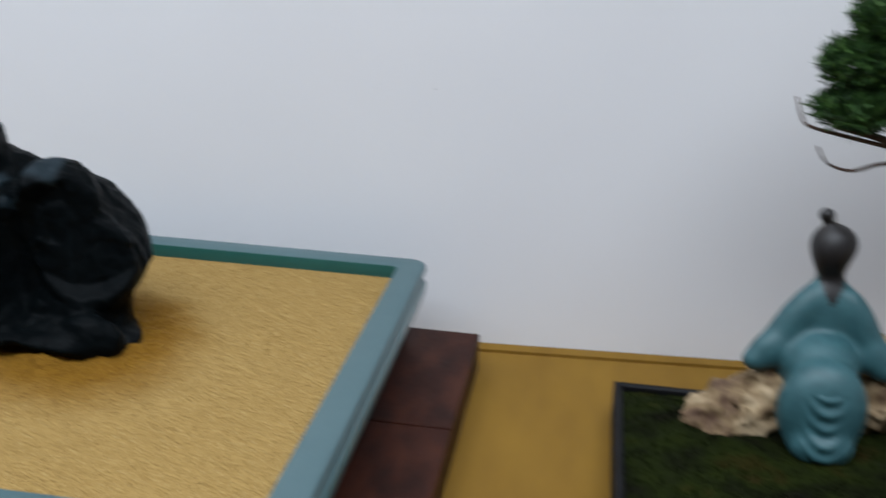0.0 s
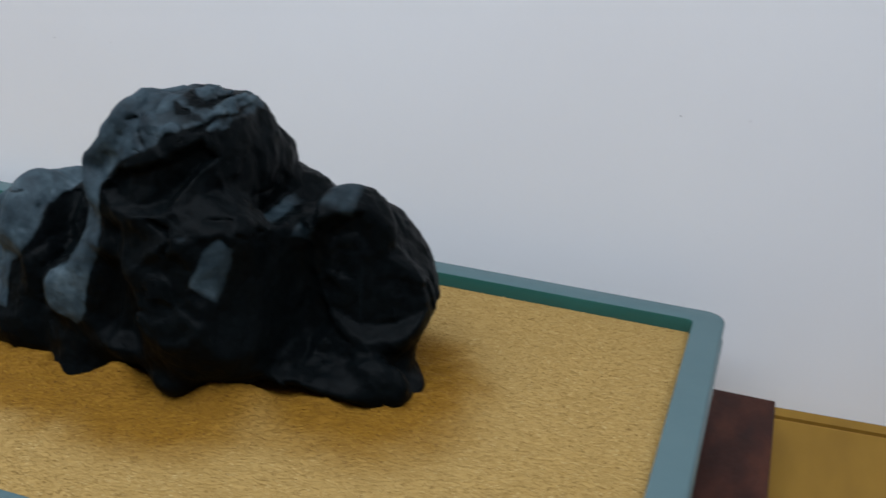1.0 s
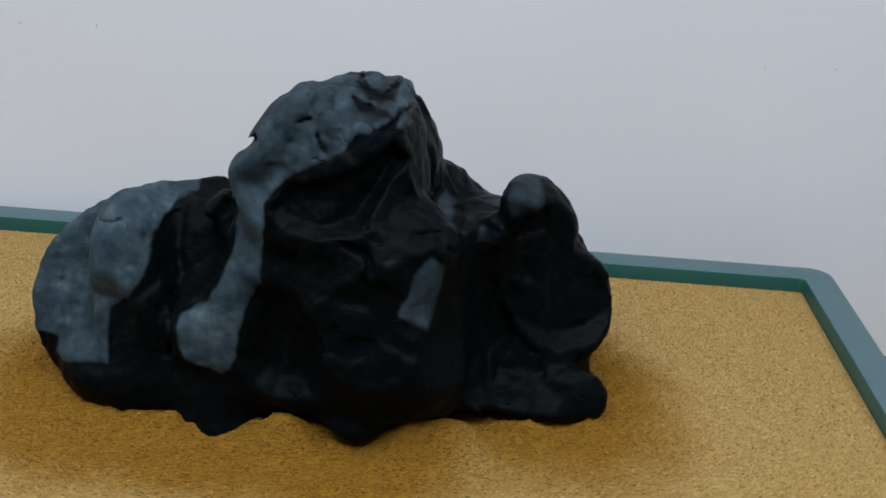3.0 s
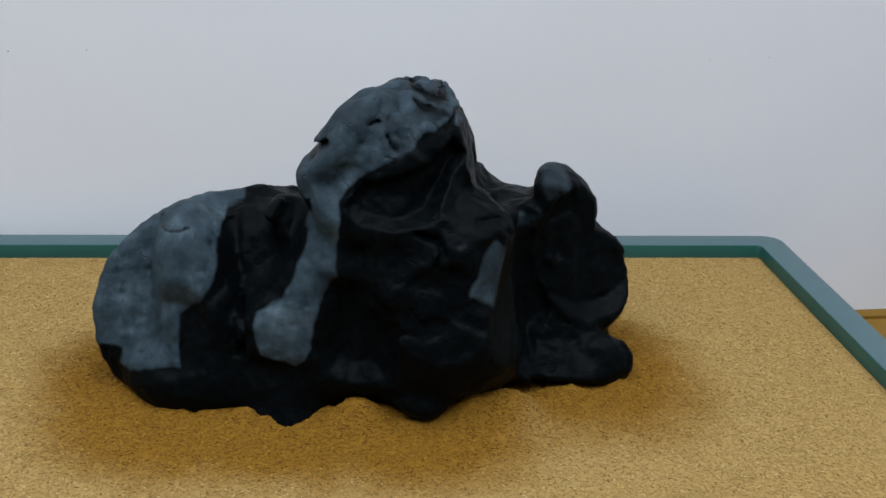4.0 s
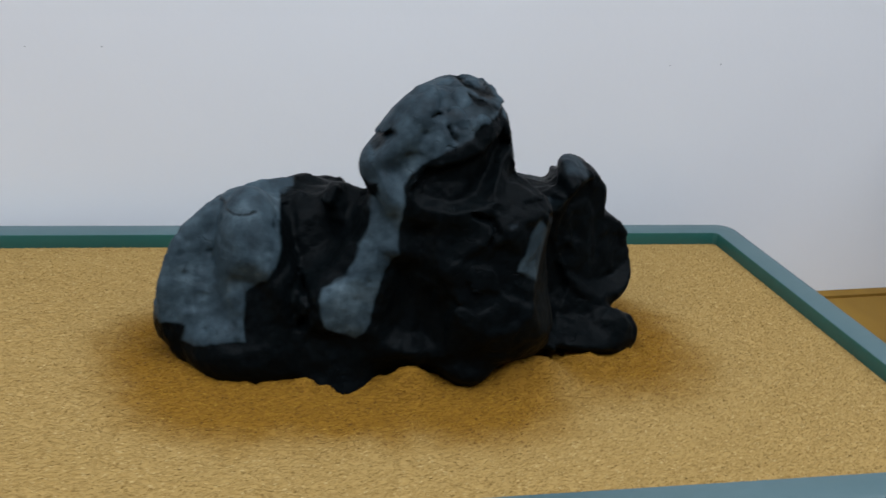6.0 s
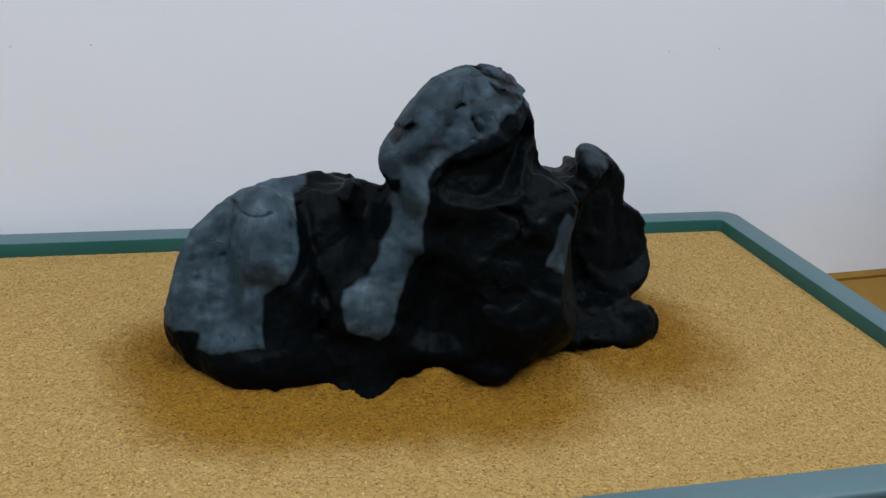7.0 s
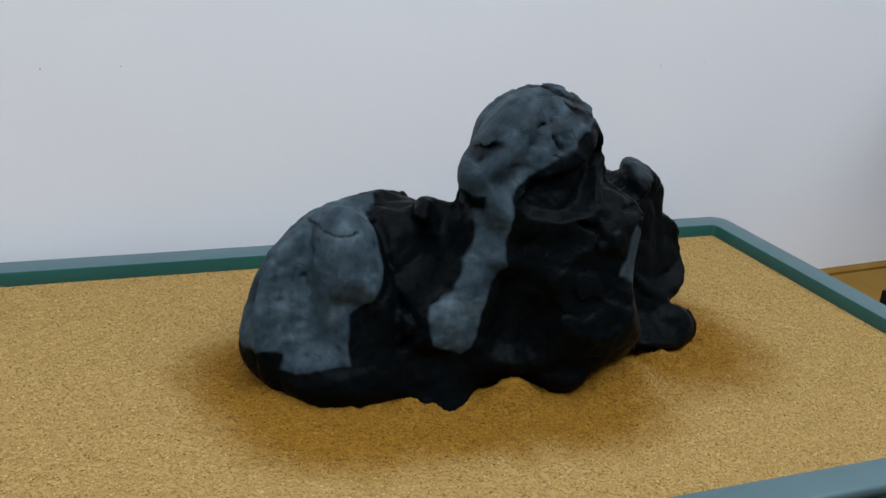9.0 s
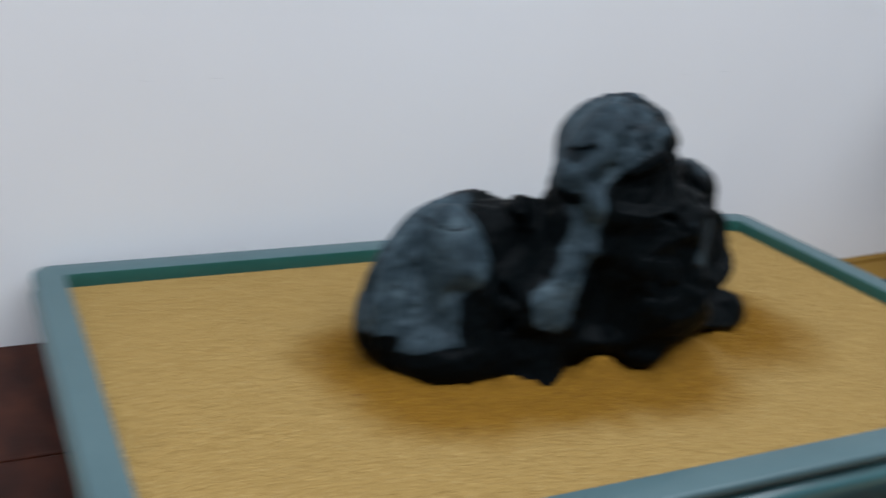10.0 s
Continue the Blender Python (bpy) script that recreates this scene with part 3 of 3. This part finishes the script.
def viewing_stone():
    step = 0.0013
    x, y, z = np.meshgrid(np.arange(-0.475, -0.115, step), np.arange(-0.265, -0.050, step), np.arange(-0.014, 0.192, step), indexing="ij")
    p = np.stack([x, y, z], -1).astype(np.float32)
    rough = stone_field(p[2::5, 2::5, 2::5])
    rough = rough.repeat(5, 0).repeat(5, 1).repeat(5, 2)
    d = np.pad(rough, [(0, max(0, a - c)) for a, c in zip(x.shape, rough.shape)], mode="edge")[: x.shape[0], : x.shape[1], : x.shape[2]]
    near = np.abs(d) < 0.012
    q = p[near]
    d[near] = stone_field(q)
    near = np.abs(d) < 0.005
    q = p[near]
    skin = skin_and_light_mask(q)
    warp = q + 0.010 * np.stack([lattice_noise(q, 0.02, s) for s in (31, 32, 33)], -1)
    black = 0.0016 * (0.50 - chipped(warp * (1.0, 1.0, 0.62), 0.030, 6)) + 0.08 * facets(warp * (1.0, 1.0, 0.75), 0.026, 61) + 0.07 * facets(warp, 0.010, 62)
    black += 0.0011 * lattice_noise(q, 0.006, 3) + 0.0006 * lattice_noise(q, 0.0032, 5)
    black += 0.0006
    black *= np.clip((q[:, 2] + 0.004) / 0.022, 0.25, 1.0)
    grey = 0.0009 * lattice_noise(q, 0.022, 13) + 0.03 * facets(warp, 0.016, 63) + 0.03 * facets(warp, 0.034, 64) + 0.0010 * lattice_noise(q, 0.008, 14) + 0.0005 * lattice_noise(q, 0.0035, 15)
    pits = np.clip(lattice_noise(q, 0.0055, 16) - 0.24, 0, 1) * 0.005
    d[near] += black * (1 - skin) + (grey + pits + 0.0022 * crumbs(q) + 0.0002) * skin + cracks(q)[0]
    verts, faces = surface_net(d, (-0.475, -0.265, -0.014), step)
    tone = skin_and_light_mask(verts)
    verts[:, 2] += SAND
    ob = mesh_object("viewing_stone", verts, faces, STONE_MAT)
    ob.data.attributes.new("skin", "FLOAT", "POINT").data.foreach_set("value", tone.astype(np.float32))
    return tagged(ob, "black viewing stone with grey weathered skin, bedded in yellow sand", "stone")


viewing_stone()


# ---- the sand ----
def fast_mesh(name, verts, tris, mat, smooth=False):
    me = bpy.data.meshes.new(name)
    me.vertices.add(len(verts))
    me.vertices.foreach_set("co", np.ascontiguousarray(verts, np.float32).ravel())
    me.loops.add(3 * len(tris))
    me.loops.foreach_set("vertex_index", np.ascontiguousarray(tris, np.int32).ravel())
    me.polygons.add(len(tris))
    me.polygons.foreach_set("loop_start", np.arange(0, 3 * len(tris), 3, dtype=np.int32))
    me.polygons.foreach_set("use_smooth", [smooth] * len(tris))
    me.materials.append(mat)
    me.update(calc_edges=True)
    me.validate()
    return new(name, me)


def turns(rng, n):
    """Random rotation matrices."""
    q = rng.normal(size=(n, 4))
    q /= np.linalg.norm(q, axis=1, keepdims=True)
    w, x, y, z = q.T
    return np.stack([1 - 2 * (y * y + z * z), 2 * (x * y - z * w), 2 * (x * z + y * w), 2 * (x * y + z * w), 1 - 2 * (x * x + z * z), 2 * (y * z - x * w),
                     2 * (x * z - y * w), 2 * (y * z + x * w), 1 - 2 * (x * x + y * y)], -1).reshape(n, 3, 3)


def footprint():
    """Spots along the stone's edge where it stands in the sand."""
    gx, gy = np.meshgrid(np.arange(-0.47, -0.12, 0.007), np.arange(-0.26, -0.06, 0.007), indexing="ij")
    d = stone_field(np.stack([gx, gy, np.zeros_like(gx) + 0.004], -1))
    on = (d < 0.0) & (d > -0.012)
    return list(zip(gx[on], gy[on]))


FOOTPRINT = footprint()


def sand_height(gx, gy):
    p = np.stack([gx, gy, np.zeros_like(gx) + 0.004], -1)
    d = stone_field(p)
    z = SAND + 0.0016 * lattice_noise(p, 0.05, 8) + 0.0010 * lattice_noise(p, 0.018, 9)
    z = z + 0.0036 * np.exp(-np.clip(d, 0, None) / 0.008) * (0.25 + 1.6 * lattice_noise(p, 0.012, 10) + 1.3 * lattice_noise(p, 0.005, 17))
    for mx, my, high, wide in ((-0.225, -0.221, 0.0150, 0.020), (-0.246, -0.226, 0.0110, 0.013), (-0.304, -0.228, 0.0165, 0.015), (-0.190, -0.206, 0.0060, 0.016), (-0.366, -0.222, 0.0060, 0.010)):
        z = z + high * np.exp(-((gx - mx) ** 2 + 1.6 * (gy - my) ** 2) / wide**2)
    edge = np.minimum(np.minimum(gx - TX0, TX1 - gx), np.minimum(gy - TY0, TY1 - gy))
    z = np.where(edge < 0.008, SAND + (z - SAND) * edge / 0.008, z)
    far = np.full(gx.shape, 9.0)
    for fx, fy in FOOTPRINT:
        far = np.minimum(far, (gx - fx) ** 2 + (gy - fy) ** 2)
    # Darkened ring round the footprint, moisture and contact shade in one value.
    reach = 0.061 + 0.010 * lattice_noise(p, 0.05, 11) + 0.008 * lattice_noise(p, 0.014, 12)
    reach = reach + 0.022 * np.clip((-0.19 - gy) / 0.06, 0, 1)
    damp_shade = np.clip((reach - np.sqrt(far)) / 0.046, 0, 1)
    damp_shade = damp_shade * damp_shade * (3 - 2 * damp_shade)
    return z, damp_shade, d


def sand_bed():
    nx, ny = 300, 174
    xs, ys = np.linspace(TX0 + 0.0004, TX1 - 0.0004, nx), np.linspace(TY0 + 0.0004, TY1 - 0.0004, ny)
    gx, gy = np.meshgrid(xs, ys, indexing="ij")
    z, damp_shade, d = sand_height(gx, gy)
    idx = np.arange(nx * ny).reshape(nx, ny)
    a, b, c, e = idx[:-1, :-1].ravel(), idx[1:, :-1].ravel(), idx[1:, 1:].ravel(), idx[:-1, 1:].ravel()
    bed_v = np.stack([gx, gy, z - 0.0001], -1).reshape(-1, 3)
    bed_f = np.concatenate([np.stack([a, b, c], -1), np.stack([a, c, e], -1)])
    rng = np.random.RandomState(5)
    n = 140000
    px, py = rng.uniform(TX0 + 0.001, TX1 - 0.001, n), rng.uniform(TY0 + 0.001, TY1 - 0.001, n)
    u, w = (px - xs[0]) / (xs[1] - xs[0]), (py - ys[0]) / (ys[1] - ys[0])
    iu, iw = np.clip(u.astype(int), 0, nx - 2), np.clip(w.astype(int), 0, ny - 2)
    u, w = u - iu, w - iw

    def at_grain(g):
        return (g[iu, iw] * (1 - u) + g[iu + 1, iw] * u) * (1 - w) + (g[iu, iw + 1] * (1 - u) + g[iu + 1, iw + 1] * u) * w

    gz, grain_damp_shade, gd = at_grain(z), at_grain(damp_shade), at_grain(d)
    keep = gd > -0.006
    px, py, gz, grain_damp_shade = px[keep], py[keep], gz[keep], grain_damp_shade[keep]
    n = len(px)
    octa = np.array([(1, 0, 0), (-1, 0, 0), (0, 1, 0), (0, -1, 0), (0, 0, 1), (0, 0, -1)], float)
    tri = np.array([(0, 2, 4), (2, 1, 4), (1, 3, 4), (3, 0, 4), (2, 0, 5), (1, 2, 5), (3, 1, 5), (0, 3, 5)])
    size = np.stack([rng.uniform(0.0007, 0.0013, n), rng.uniform(0.0005, 0.0009, n), rng.uniform(0.0005, 0.0008, n)], -1)
    flat = turns(rng, n)
    v = np.einsum("nij,nkj->nki", flat, octa[None] * size[:, None] * rng.uniform(0.75, 1.2, (n, 6, 1)))
    v[:, :, 2] *= 0.42
    v += np.stack([px, py, gz + rng.uniform(-0.0001, 0.0003, n)], -1)[:, None]
    t = tri[None] + (6 * np.arange(n))[:, None, None] + len(bed_v)
    ob = fast_mesh("sand", np.concatenate([bed_v, v.reshape(-1, 3)]), np.concatenate([bed_f, t.reshape(-1, 3)]), SAND_MAT)
    wet_shaded = np.concatenate([damp_shade.ravel(), np.repeat(grain_damp_shade, 6)])
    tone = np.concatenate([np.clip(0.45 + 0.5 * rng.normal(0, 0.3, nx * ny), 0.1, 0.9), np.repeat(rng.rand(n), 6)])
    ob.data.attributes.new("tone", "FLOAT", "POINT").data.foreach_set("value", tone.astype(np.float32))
    ob.data.attributes.new("damp_shade", "FLOAT", "POINT").data.foreach_set("value", wet_shaded.astype(np.float32))
    return tagged(ob, "coarse yellow sand, darker round the stone from moisture and painted contact shade", "sand", kind="stuff")


sand_bed()


# ---- the moss tray with figurine and little tree ----
BLACK_TRAY = simple_material("black_unglazed_clay", [(0.3, (0.003, 0.003, 0.0035)), (0.7, (0.008, 0.008, 0.009))], 40.0, 0.55, 0.25, 0.0006, spec=0.12)
MOSS = simple_material("dark_green_moss", [(0.30, (0.003, 0.0020, 0.0004)), (0.42, (0.0042, 0.0062, 0.0004)), (0.58, (0.009, 0.014, 0.0008)), (0.72, (0.018, 0.012, 0.0014))], 32.0, 0.95, 0.5, 0.002, spec=0.1)
ROOT_WOOD = simple_material("pale_weathered_root", [(0.34, (0.07, 0.033, 0.016)), (0.5, (0.18, 0.118, 0.056)), (0.66, (0.36, 0.27, 0.16))], 55.0, 0.8, 0.5, 0.002)
BARK = simple_material("dark_brown_bark", [(0.3, (0.035, 0.018, 0.010)), (0.7, (0.11, 0.060, 0.036))], 90.0, 0.85, 0.7, 0.002, (1, 1, 0.35))
MX0, MX1, MY0, MY1, MTOP = 0.173, 0.640, -0.345, -0.036, 0.767


def moss_tray():
    thing = empty("moss_tray", ((MX0 + MX1) / 2, (MY0 + MY1) / 2, TABLE), "low black clay tray planted with dark green moss", "tray")
    w = 0.006
    bm = bmesh.new()

    def loop(off, z):
        return [bm.verts.new(c) for c in ((MX0 + off, MY0 + off, z), (MX1 - off, MY0 + off, z), (MX1 - off, MY1 - off, z), (MX0 + off, MY1 - off, z))]

    rings = [loop(0.004, TABLE + 0.0005), loop(0.0, TABLE + 0.004), loop(0.0, MTOP - 0.0012), loop(0.0012, MTOP), loop(w - 0.0012, MTOP), loop(w, MTOP - 0.0012), loop(w, MTOP - 0.012)]
    for r, s in zip(rings, rings[1:]):
        for i in range(4):
            bm.faces.new((r[i], r[(i + 1) % 4], s[(i + 1) % 4], s[i]))
    bm.faces.new(rings[0][::-1])
    bm.faces.new(rings[-1])
    adopt(part("tray_body", bm, BLACK_TRAY), thing)
    rng = np.random.RandomState(9)
    nx, ny = 120, 80
    gx, gy = np.meshgrid(np.linspace(MX0 + w, MX1 - w, nx), np.linspace(MY0 + w, MY1 - w, ny), indexing="ij")

    def top(x, y):
        p = np.stack([x, y, 0 * x], -1)
        edge = np.minimum(np.minimum(x - MX0, MX1 - x), np.minimum(y - MY0, MY1 - y)) - w
        return MTOP - 0.005 + np.clip(edge / 0.04, 0, 1) * (0.006 + 0.010 * lattice_noise(p, 0.05, 41)) + 0.003 * lattice_noise(p, 0.013, 42)

    z = top(gx, gy)
    idx = np.arange(nx * ny).reshape(nx, ny)
    a, b, c, e = idx[:-1, :-1].ravel(), idx[1:, :-1].ravel(), idx[1:, 1:].ravel(), idx[:-1, 1:].ravel()
    v = np.stack([gx, gy, z], -1).reshape(-1, 3)
    f = np.concatenate([np.stack([a, b, c], -1), np.stack([a, c, e], -1)])
    n = 26000
    px, py = rng.uniform(MX0 + w, MX1 - w, n), rng.uniform(MY0 + w, MY1 - w, n)
    base = np.stack([px, py, top(px, py) - 0.0005], -1)
    ang = rng.uniform(0, 6.283, n)
    side = np.stack([np.cos(ang), np.sin(ang), 0 * ang], -1) * 0.0007
    tip = base + rng.normal(0, 0.0011, (n, 3)) * (1, 1, 0) + np.stack([0 * ang, 0 * ang, rng.uniform(0.0015, 0.0042, n)], -1)
    blades = np.stack([base - side, base + side, tip], 1).reshape(-1, 3)
    ob = fast_mesh("moss", np.concatenate([v, blades]), np.concatenate([f, len(v) + np.arange(3 * n).reshape(n, 3)]), MOSS)
    tagged(ob, "carpet of fine moss", kind="stuff")
    adopt(ob, thing)
    return thing


moss_tray()


def lump(name, centre, blobs, step, rough, mat, size, k=0.004):
    """A rounded body of several masses, with a rough surface."""
    lo = np.min([np.array(b[:3]) - max(b[3:6]) for b in blobs], 0) - 0.008
    hi = np.max([np.array(b[:3]) + max(b[3:6]) for b in blobs], 0) + 0.008
    grid = np.meshgrid(*[np.arange(a, c, step) for a, c in zip(lo, hi)], indexing="ij")
    p = np.stack(grid, -1)
    full = [(*b[:6], radians(b[6]) if len(b) > 6 else 0.0, radians(b[7]) if len(b) > 7 else 0.0) for b in blobs]
    ds = [ellipsoid(p, b) for b in full]
    low = np.minimum.reduce(ds)
    d = low - k * np.log(sum(np.exp(-(e - low) / k) for e in ds))
    for amp, s, seed in rough:
        d = d + amp * lattice_noise(p, s, seed)
    verts, faces = surface_net(d, lo, step)
    return verts + np.array(centre), faces


def figurine():
    """A plain seated shape in a robe."""
    b = [(0, 0.061, 0.1270, 0.0118, 0.0130, 0.0165), (0.002, 0.066, 0.1315, 0.0145, 0.0120, 0.0120), (-0.0065, 0.064, 0.1515, 0.0050, 0.0050, 0.0045), (0.002, 0.060, 0.108, 0.006, 0.006, 0.010),
         (0.002, 0.058, 0.082, 0.021, 0.015, 0.027), (-0.022, 0.052, 0.076, 0.010, 0.011, 0.029, -27), (-0.033, 0.046, 0.059, 0.013, 0.009, 0.011, 40), (-0.042, 0.044, 0.051, 0.008, 0.007, 0.006),
         (0.027, 0.052, 0.076, 0.010, 0.011, 0.029, 27), (0.037, 0.046, 0.059, 0.013, 0.009, 0.011, -40), (0.045, 0.044, 0.051, 0.008, 0.007, 0.006),
         (0.000, 0.040, 0.052, 0.024, 0.026, 0.024), (-0.001, 0.014, 0.034, 0.0285, 0.018, 0.033), (0.000, 0.004, 0.012, 0.020, 0.013, 0.013), (0, 0.05, 0.035, 0.026, 0.02, 0.03)]
    verts, faces = lump("figurine", (0, 0, 0), b, 0.0016, [], None, 0, 0.003)
    tone = ((verts[:, 2] < 0.1135) & ~((np.abs(verts[:, 0] - 0.002) < 0.011 - 0.55 * np.clip(0.113 - verts[:, 2], 0, 1)) & (verts[:, 1] < 0.056) & (verts[:, 2] > 0.095))).astype(np.float32)
    folds = 0.0012 * np.sin(verts[:, 2] * 620 - 30000 * verts[:, 0] ** 2) * np.exp(-(verts[:, 0] / 0.012) ** 2) * (verts[:, 2] < 0.05) * (verts[:, 1] < 0.03)
    verts[:, 1] += folds
    m, n, l, bs = material("painted_resin", 0.5)
    at = n.new("ShaderNodeAttribute")
    at.attribute_name = "robe"
    v = coords(n, l)
    ns = noise_tex(n, l, v, 120.0, 4)
    blue = ramp(n, l, ns, [(0.3, (0.020, 0.073, 0.083)), (0.7, (0.034, 0.106, 0.118))])
    l.new(mixed(n, l, at.outputs["Fac"], (0.005, 0.0035, 0.0035), blue), bs.inputs["Base Color"])
    ob = mesh_object("figurine", verts, faces, m)
    ob.data.attributes.new("robe", "FLOAT", "POINT").data.foreach_set("value", tone)
    ob.location = (0.305, -0.122, MTOP - 0.004)
    return tagged(ob, "small painted figurine in a turquoise robe, seated on a root", "figurine")


figurine()

verts, faces = lump("root", (0, 0, 0), [(0.232, -0.088, 0.772, 0.017, 0.014, 0.009, 10), (0.250, -0.084, 0.781, 0.016, 0.017, 0.015, 30), (0.285, -0.074, 0.787, 0.030, 0.020, 0.022),
                                        (0.325, -0.068, 0.783, 0.034, 0.020, 0.022, -8), (0.247, -0.098, 0.766, 0.015, 0.010, 0.009), (0.268, -0.092, 0.770, 0.015, 0.012, 0.012), (0.352, -0.066, 0.802, 0.018, 0.016, 0.030, 10)],
                    0.0016, [(0.010, 0.014, 51), (0.007, 0.006, 52), (0.003, 0.003, 53)], None, 0)
tagged(mesh_object("root_seat", verts, faces, ROOT_WOOD), "pale gnarled root lying on the moss", "root")


def tube(points, radii, sides=8):
    """A bent tapering tube."""
    verts, faces = [], []
    pts = [Vector(p) for p in points]
    for i, p in enumerate(pts):
        d = (pts[min(i + 1, len(pts) - 1)] - pts[max(i - 1, 0)]).normalized()
        a = d.orthogonal().normalized()
        b = d.cross(a)
        for j in range(sides):
            t = 2 * math.pi * j / sides
            verts.append(p + radii[i] * (math.cos(t) * a + math.sin(t) * b))
    for i in range(len(pts) - 1):
        for j in range(sides):
            faces.append((i * sides + j, i * sides + (j + 1) % sides, (i + 1) * sides + (j + 1) % sides, (i + 1) * sides + j))
    faces += [tuple(range(sides))[::-1], tuple(range((len(pts) - 1) * sides, len(pts) * sides))]
    return verts, faces


def bend(points, n):
    """Points along a smooth line through the given ones."""
    out = []
    p = [Vector(points[0]), *[Vector(q) for q in points], Vector(points[-1])]
    for i in range(1, len(p) - 2):
        for k in range(n):
            t = k / n
            out.append(0.5 * (2 * p[i] + (p[i + 1] - p[i - 1]) * t + (2 * p[i - 1] - 5 * p[i] + 4 * p[i + 1] - p[i + 2]) * t * t + (3 * p[i] - p[i - 1] - 3 * p[i + 1] + p[i + 2]) * t**3))
    out.append(p[-2])
    return out


def little_tree():
    thing = empty("bonsai_tree", (0.395, -0.06, MTOP - 0.004), "small bonsai pine growing in the moss tray", "tree")

    def limb(name, pts, r0, r1, label=""):
        line = bend(pts, 6)
        v, f = tube(line, [r0 + (r1 - r0) * i / (len(line) - 1) for i in range(len(line))])
        return adopt(tagged(mesh_object(name, v, f, BARK), label), thing)

    limb("trunk", [(0.395, -0.06, 0.755), (0.402, -0.055, 0.80), (0.385, -0.05, 0.86), (0.395, -0.045, 0.93), (0.380, -0.045, 1.00), (0.385, -0.045, 1.09)], 0.013, 0.005)
    limb("branch", [(0.392, -0.047, 0.945), (0.36, -0.05, 0.953), (0.325, -0.05, 0.966), (0.295, -0.05, 0.972)], 0.0045, 0.0015)
    limb("branch", [(0.385, -0.045, 0.985), (0.35, -0.04, 1.000), (0.32, -0.045, 1.015)], 0.0045, 0.0015)
    limb("branch", [(0.384, -0.045, 1.03), (0.42, -0.05, 1.02), (0.45, -0.04, 1.03)], 0.004, 0.0015)
    limb("twig", [(0.345, -0.048, 0.958), (0.305, -0.047, 0.965), (0.281, -0.046, 0.970), (0.275, -0.046, 0.976), (0.270, -0.046, 0.989)], 0.0016, 0.0007, "bare curved twig")
    limb("twig", [(0.355, -0.046, 0.950), (0.330, -0.045, 0.948), (0.312, -0.045, 0.942), (0.296, -0.045, 0.946), (0.288, -0.045, 0.957)], 0.0016, 0.0007, "bare curved twig")
    m, n, l, bs = material("pine_needles", 0.6, spec=0.3)
    g = n.new("ShaderNodeNewGeometry")
    l.new(ramp(n, l, g.outputs["Random Per Island"], [(0.0, (0.010, 0.030, 0.008)), (0.6, (0.025, 0.070, 0.014)), (1.0, (0.06, 0.13, 0.025))]), bs.inputs["Base Color"])
    rng = np.random.RandomState(12)
    pads = [(0.308, -0.048, 0.984, 0.027, 0.030, 0.013), (0.335, -0.045, 0.990, 0.030, 0.030, 0.015), (0.306, -0.045, 1.012, 0.024, 0.028, 0.017), (0.335, -0.045, 1.022, 0.030, 0.030, 0.018),
            (0.322, -0.045, 1.042, 0.026, 0.026, 0.017), (0.420, -0.085, 1.110, 0.080, 0.085, 0.026), (0.470, -0.070, 1.050, 0.080, 0.075, 0.024), (0.365, -0.050, 1.065, 0.036, 0.035, 0.020),
            (0.435, -0.065, 1.000, 0.060, 0.065, 0.020), (0.430, -0.055, 1.165, 0.045, 0.045, 0.022)]
    verts = []
    for cx, cy, cz, rx, ry, rz in pads:
        k = 2600
        d = rng.normal(size=(k, 3))
        d /= np.linalg.norm(d, axis=1, keepdims=True)
        c = np.array((cx, cy, cz)) + d * np.array((rx, ry, rz)) * rng.uniform(0.55, 1.0, (k, 1)) + rng.normal(0, 0.0015, (k, 3))
        out = d * 0.6 + rng.normal(0, 0.5, (k, 3)) + (0, 0, 0.5)
        out /= np.linalg.norm(out, axis=1, keepdims=True)
        across = np.cross(out, rng.normal(size=(k, 3)))
        across /= np.linalg.norm(across, axis=1, keepdims=True)
        long = rng.uniform(0.004, 0.008, (k, 1))
        verts.append(np.stack([c - across * 0.0013, c + across * 0.0013, c + out * long], 1))
    verts = np.concatenate(verts).reshape(-1, 3)
    ob = fast_mesh("crown", verts, np.arange(len(verts)).reshape(-1, 3), m)
    adopt(ob, thing)
    return thing


little_tree()


# ---- pins in the wall ----
PIN = simple_material("dark_pin", [(0.3, (0.04, 0.04, 0.045)), (0.7, (0.08, 0.08, 0.085))], 300.0, 0.4)
bm = bmesh.new()
bmesh.ops.create_uvsphere(bm, u_segments=10, v_segments=6, radius=0.0004)
pin = part("wall_pin", bm, PIN, smooth=True)
tagged(pin, "tiny dark pin head in the white wall", "pin", "pins in the wall")
spots = [(-0.034, 0.953), (0.014, 0.955), (-0.538, 0.957), (-0.487, 0.958)]
for i, (x, z) in enumerate(spots):
    at = pose(x, wall_y(x) - 0.0002, z)
    if i == 0:
        pin.matrix_basis = at
    else:
        copy_thing(pin, at)
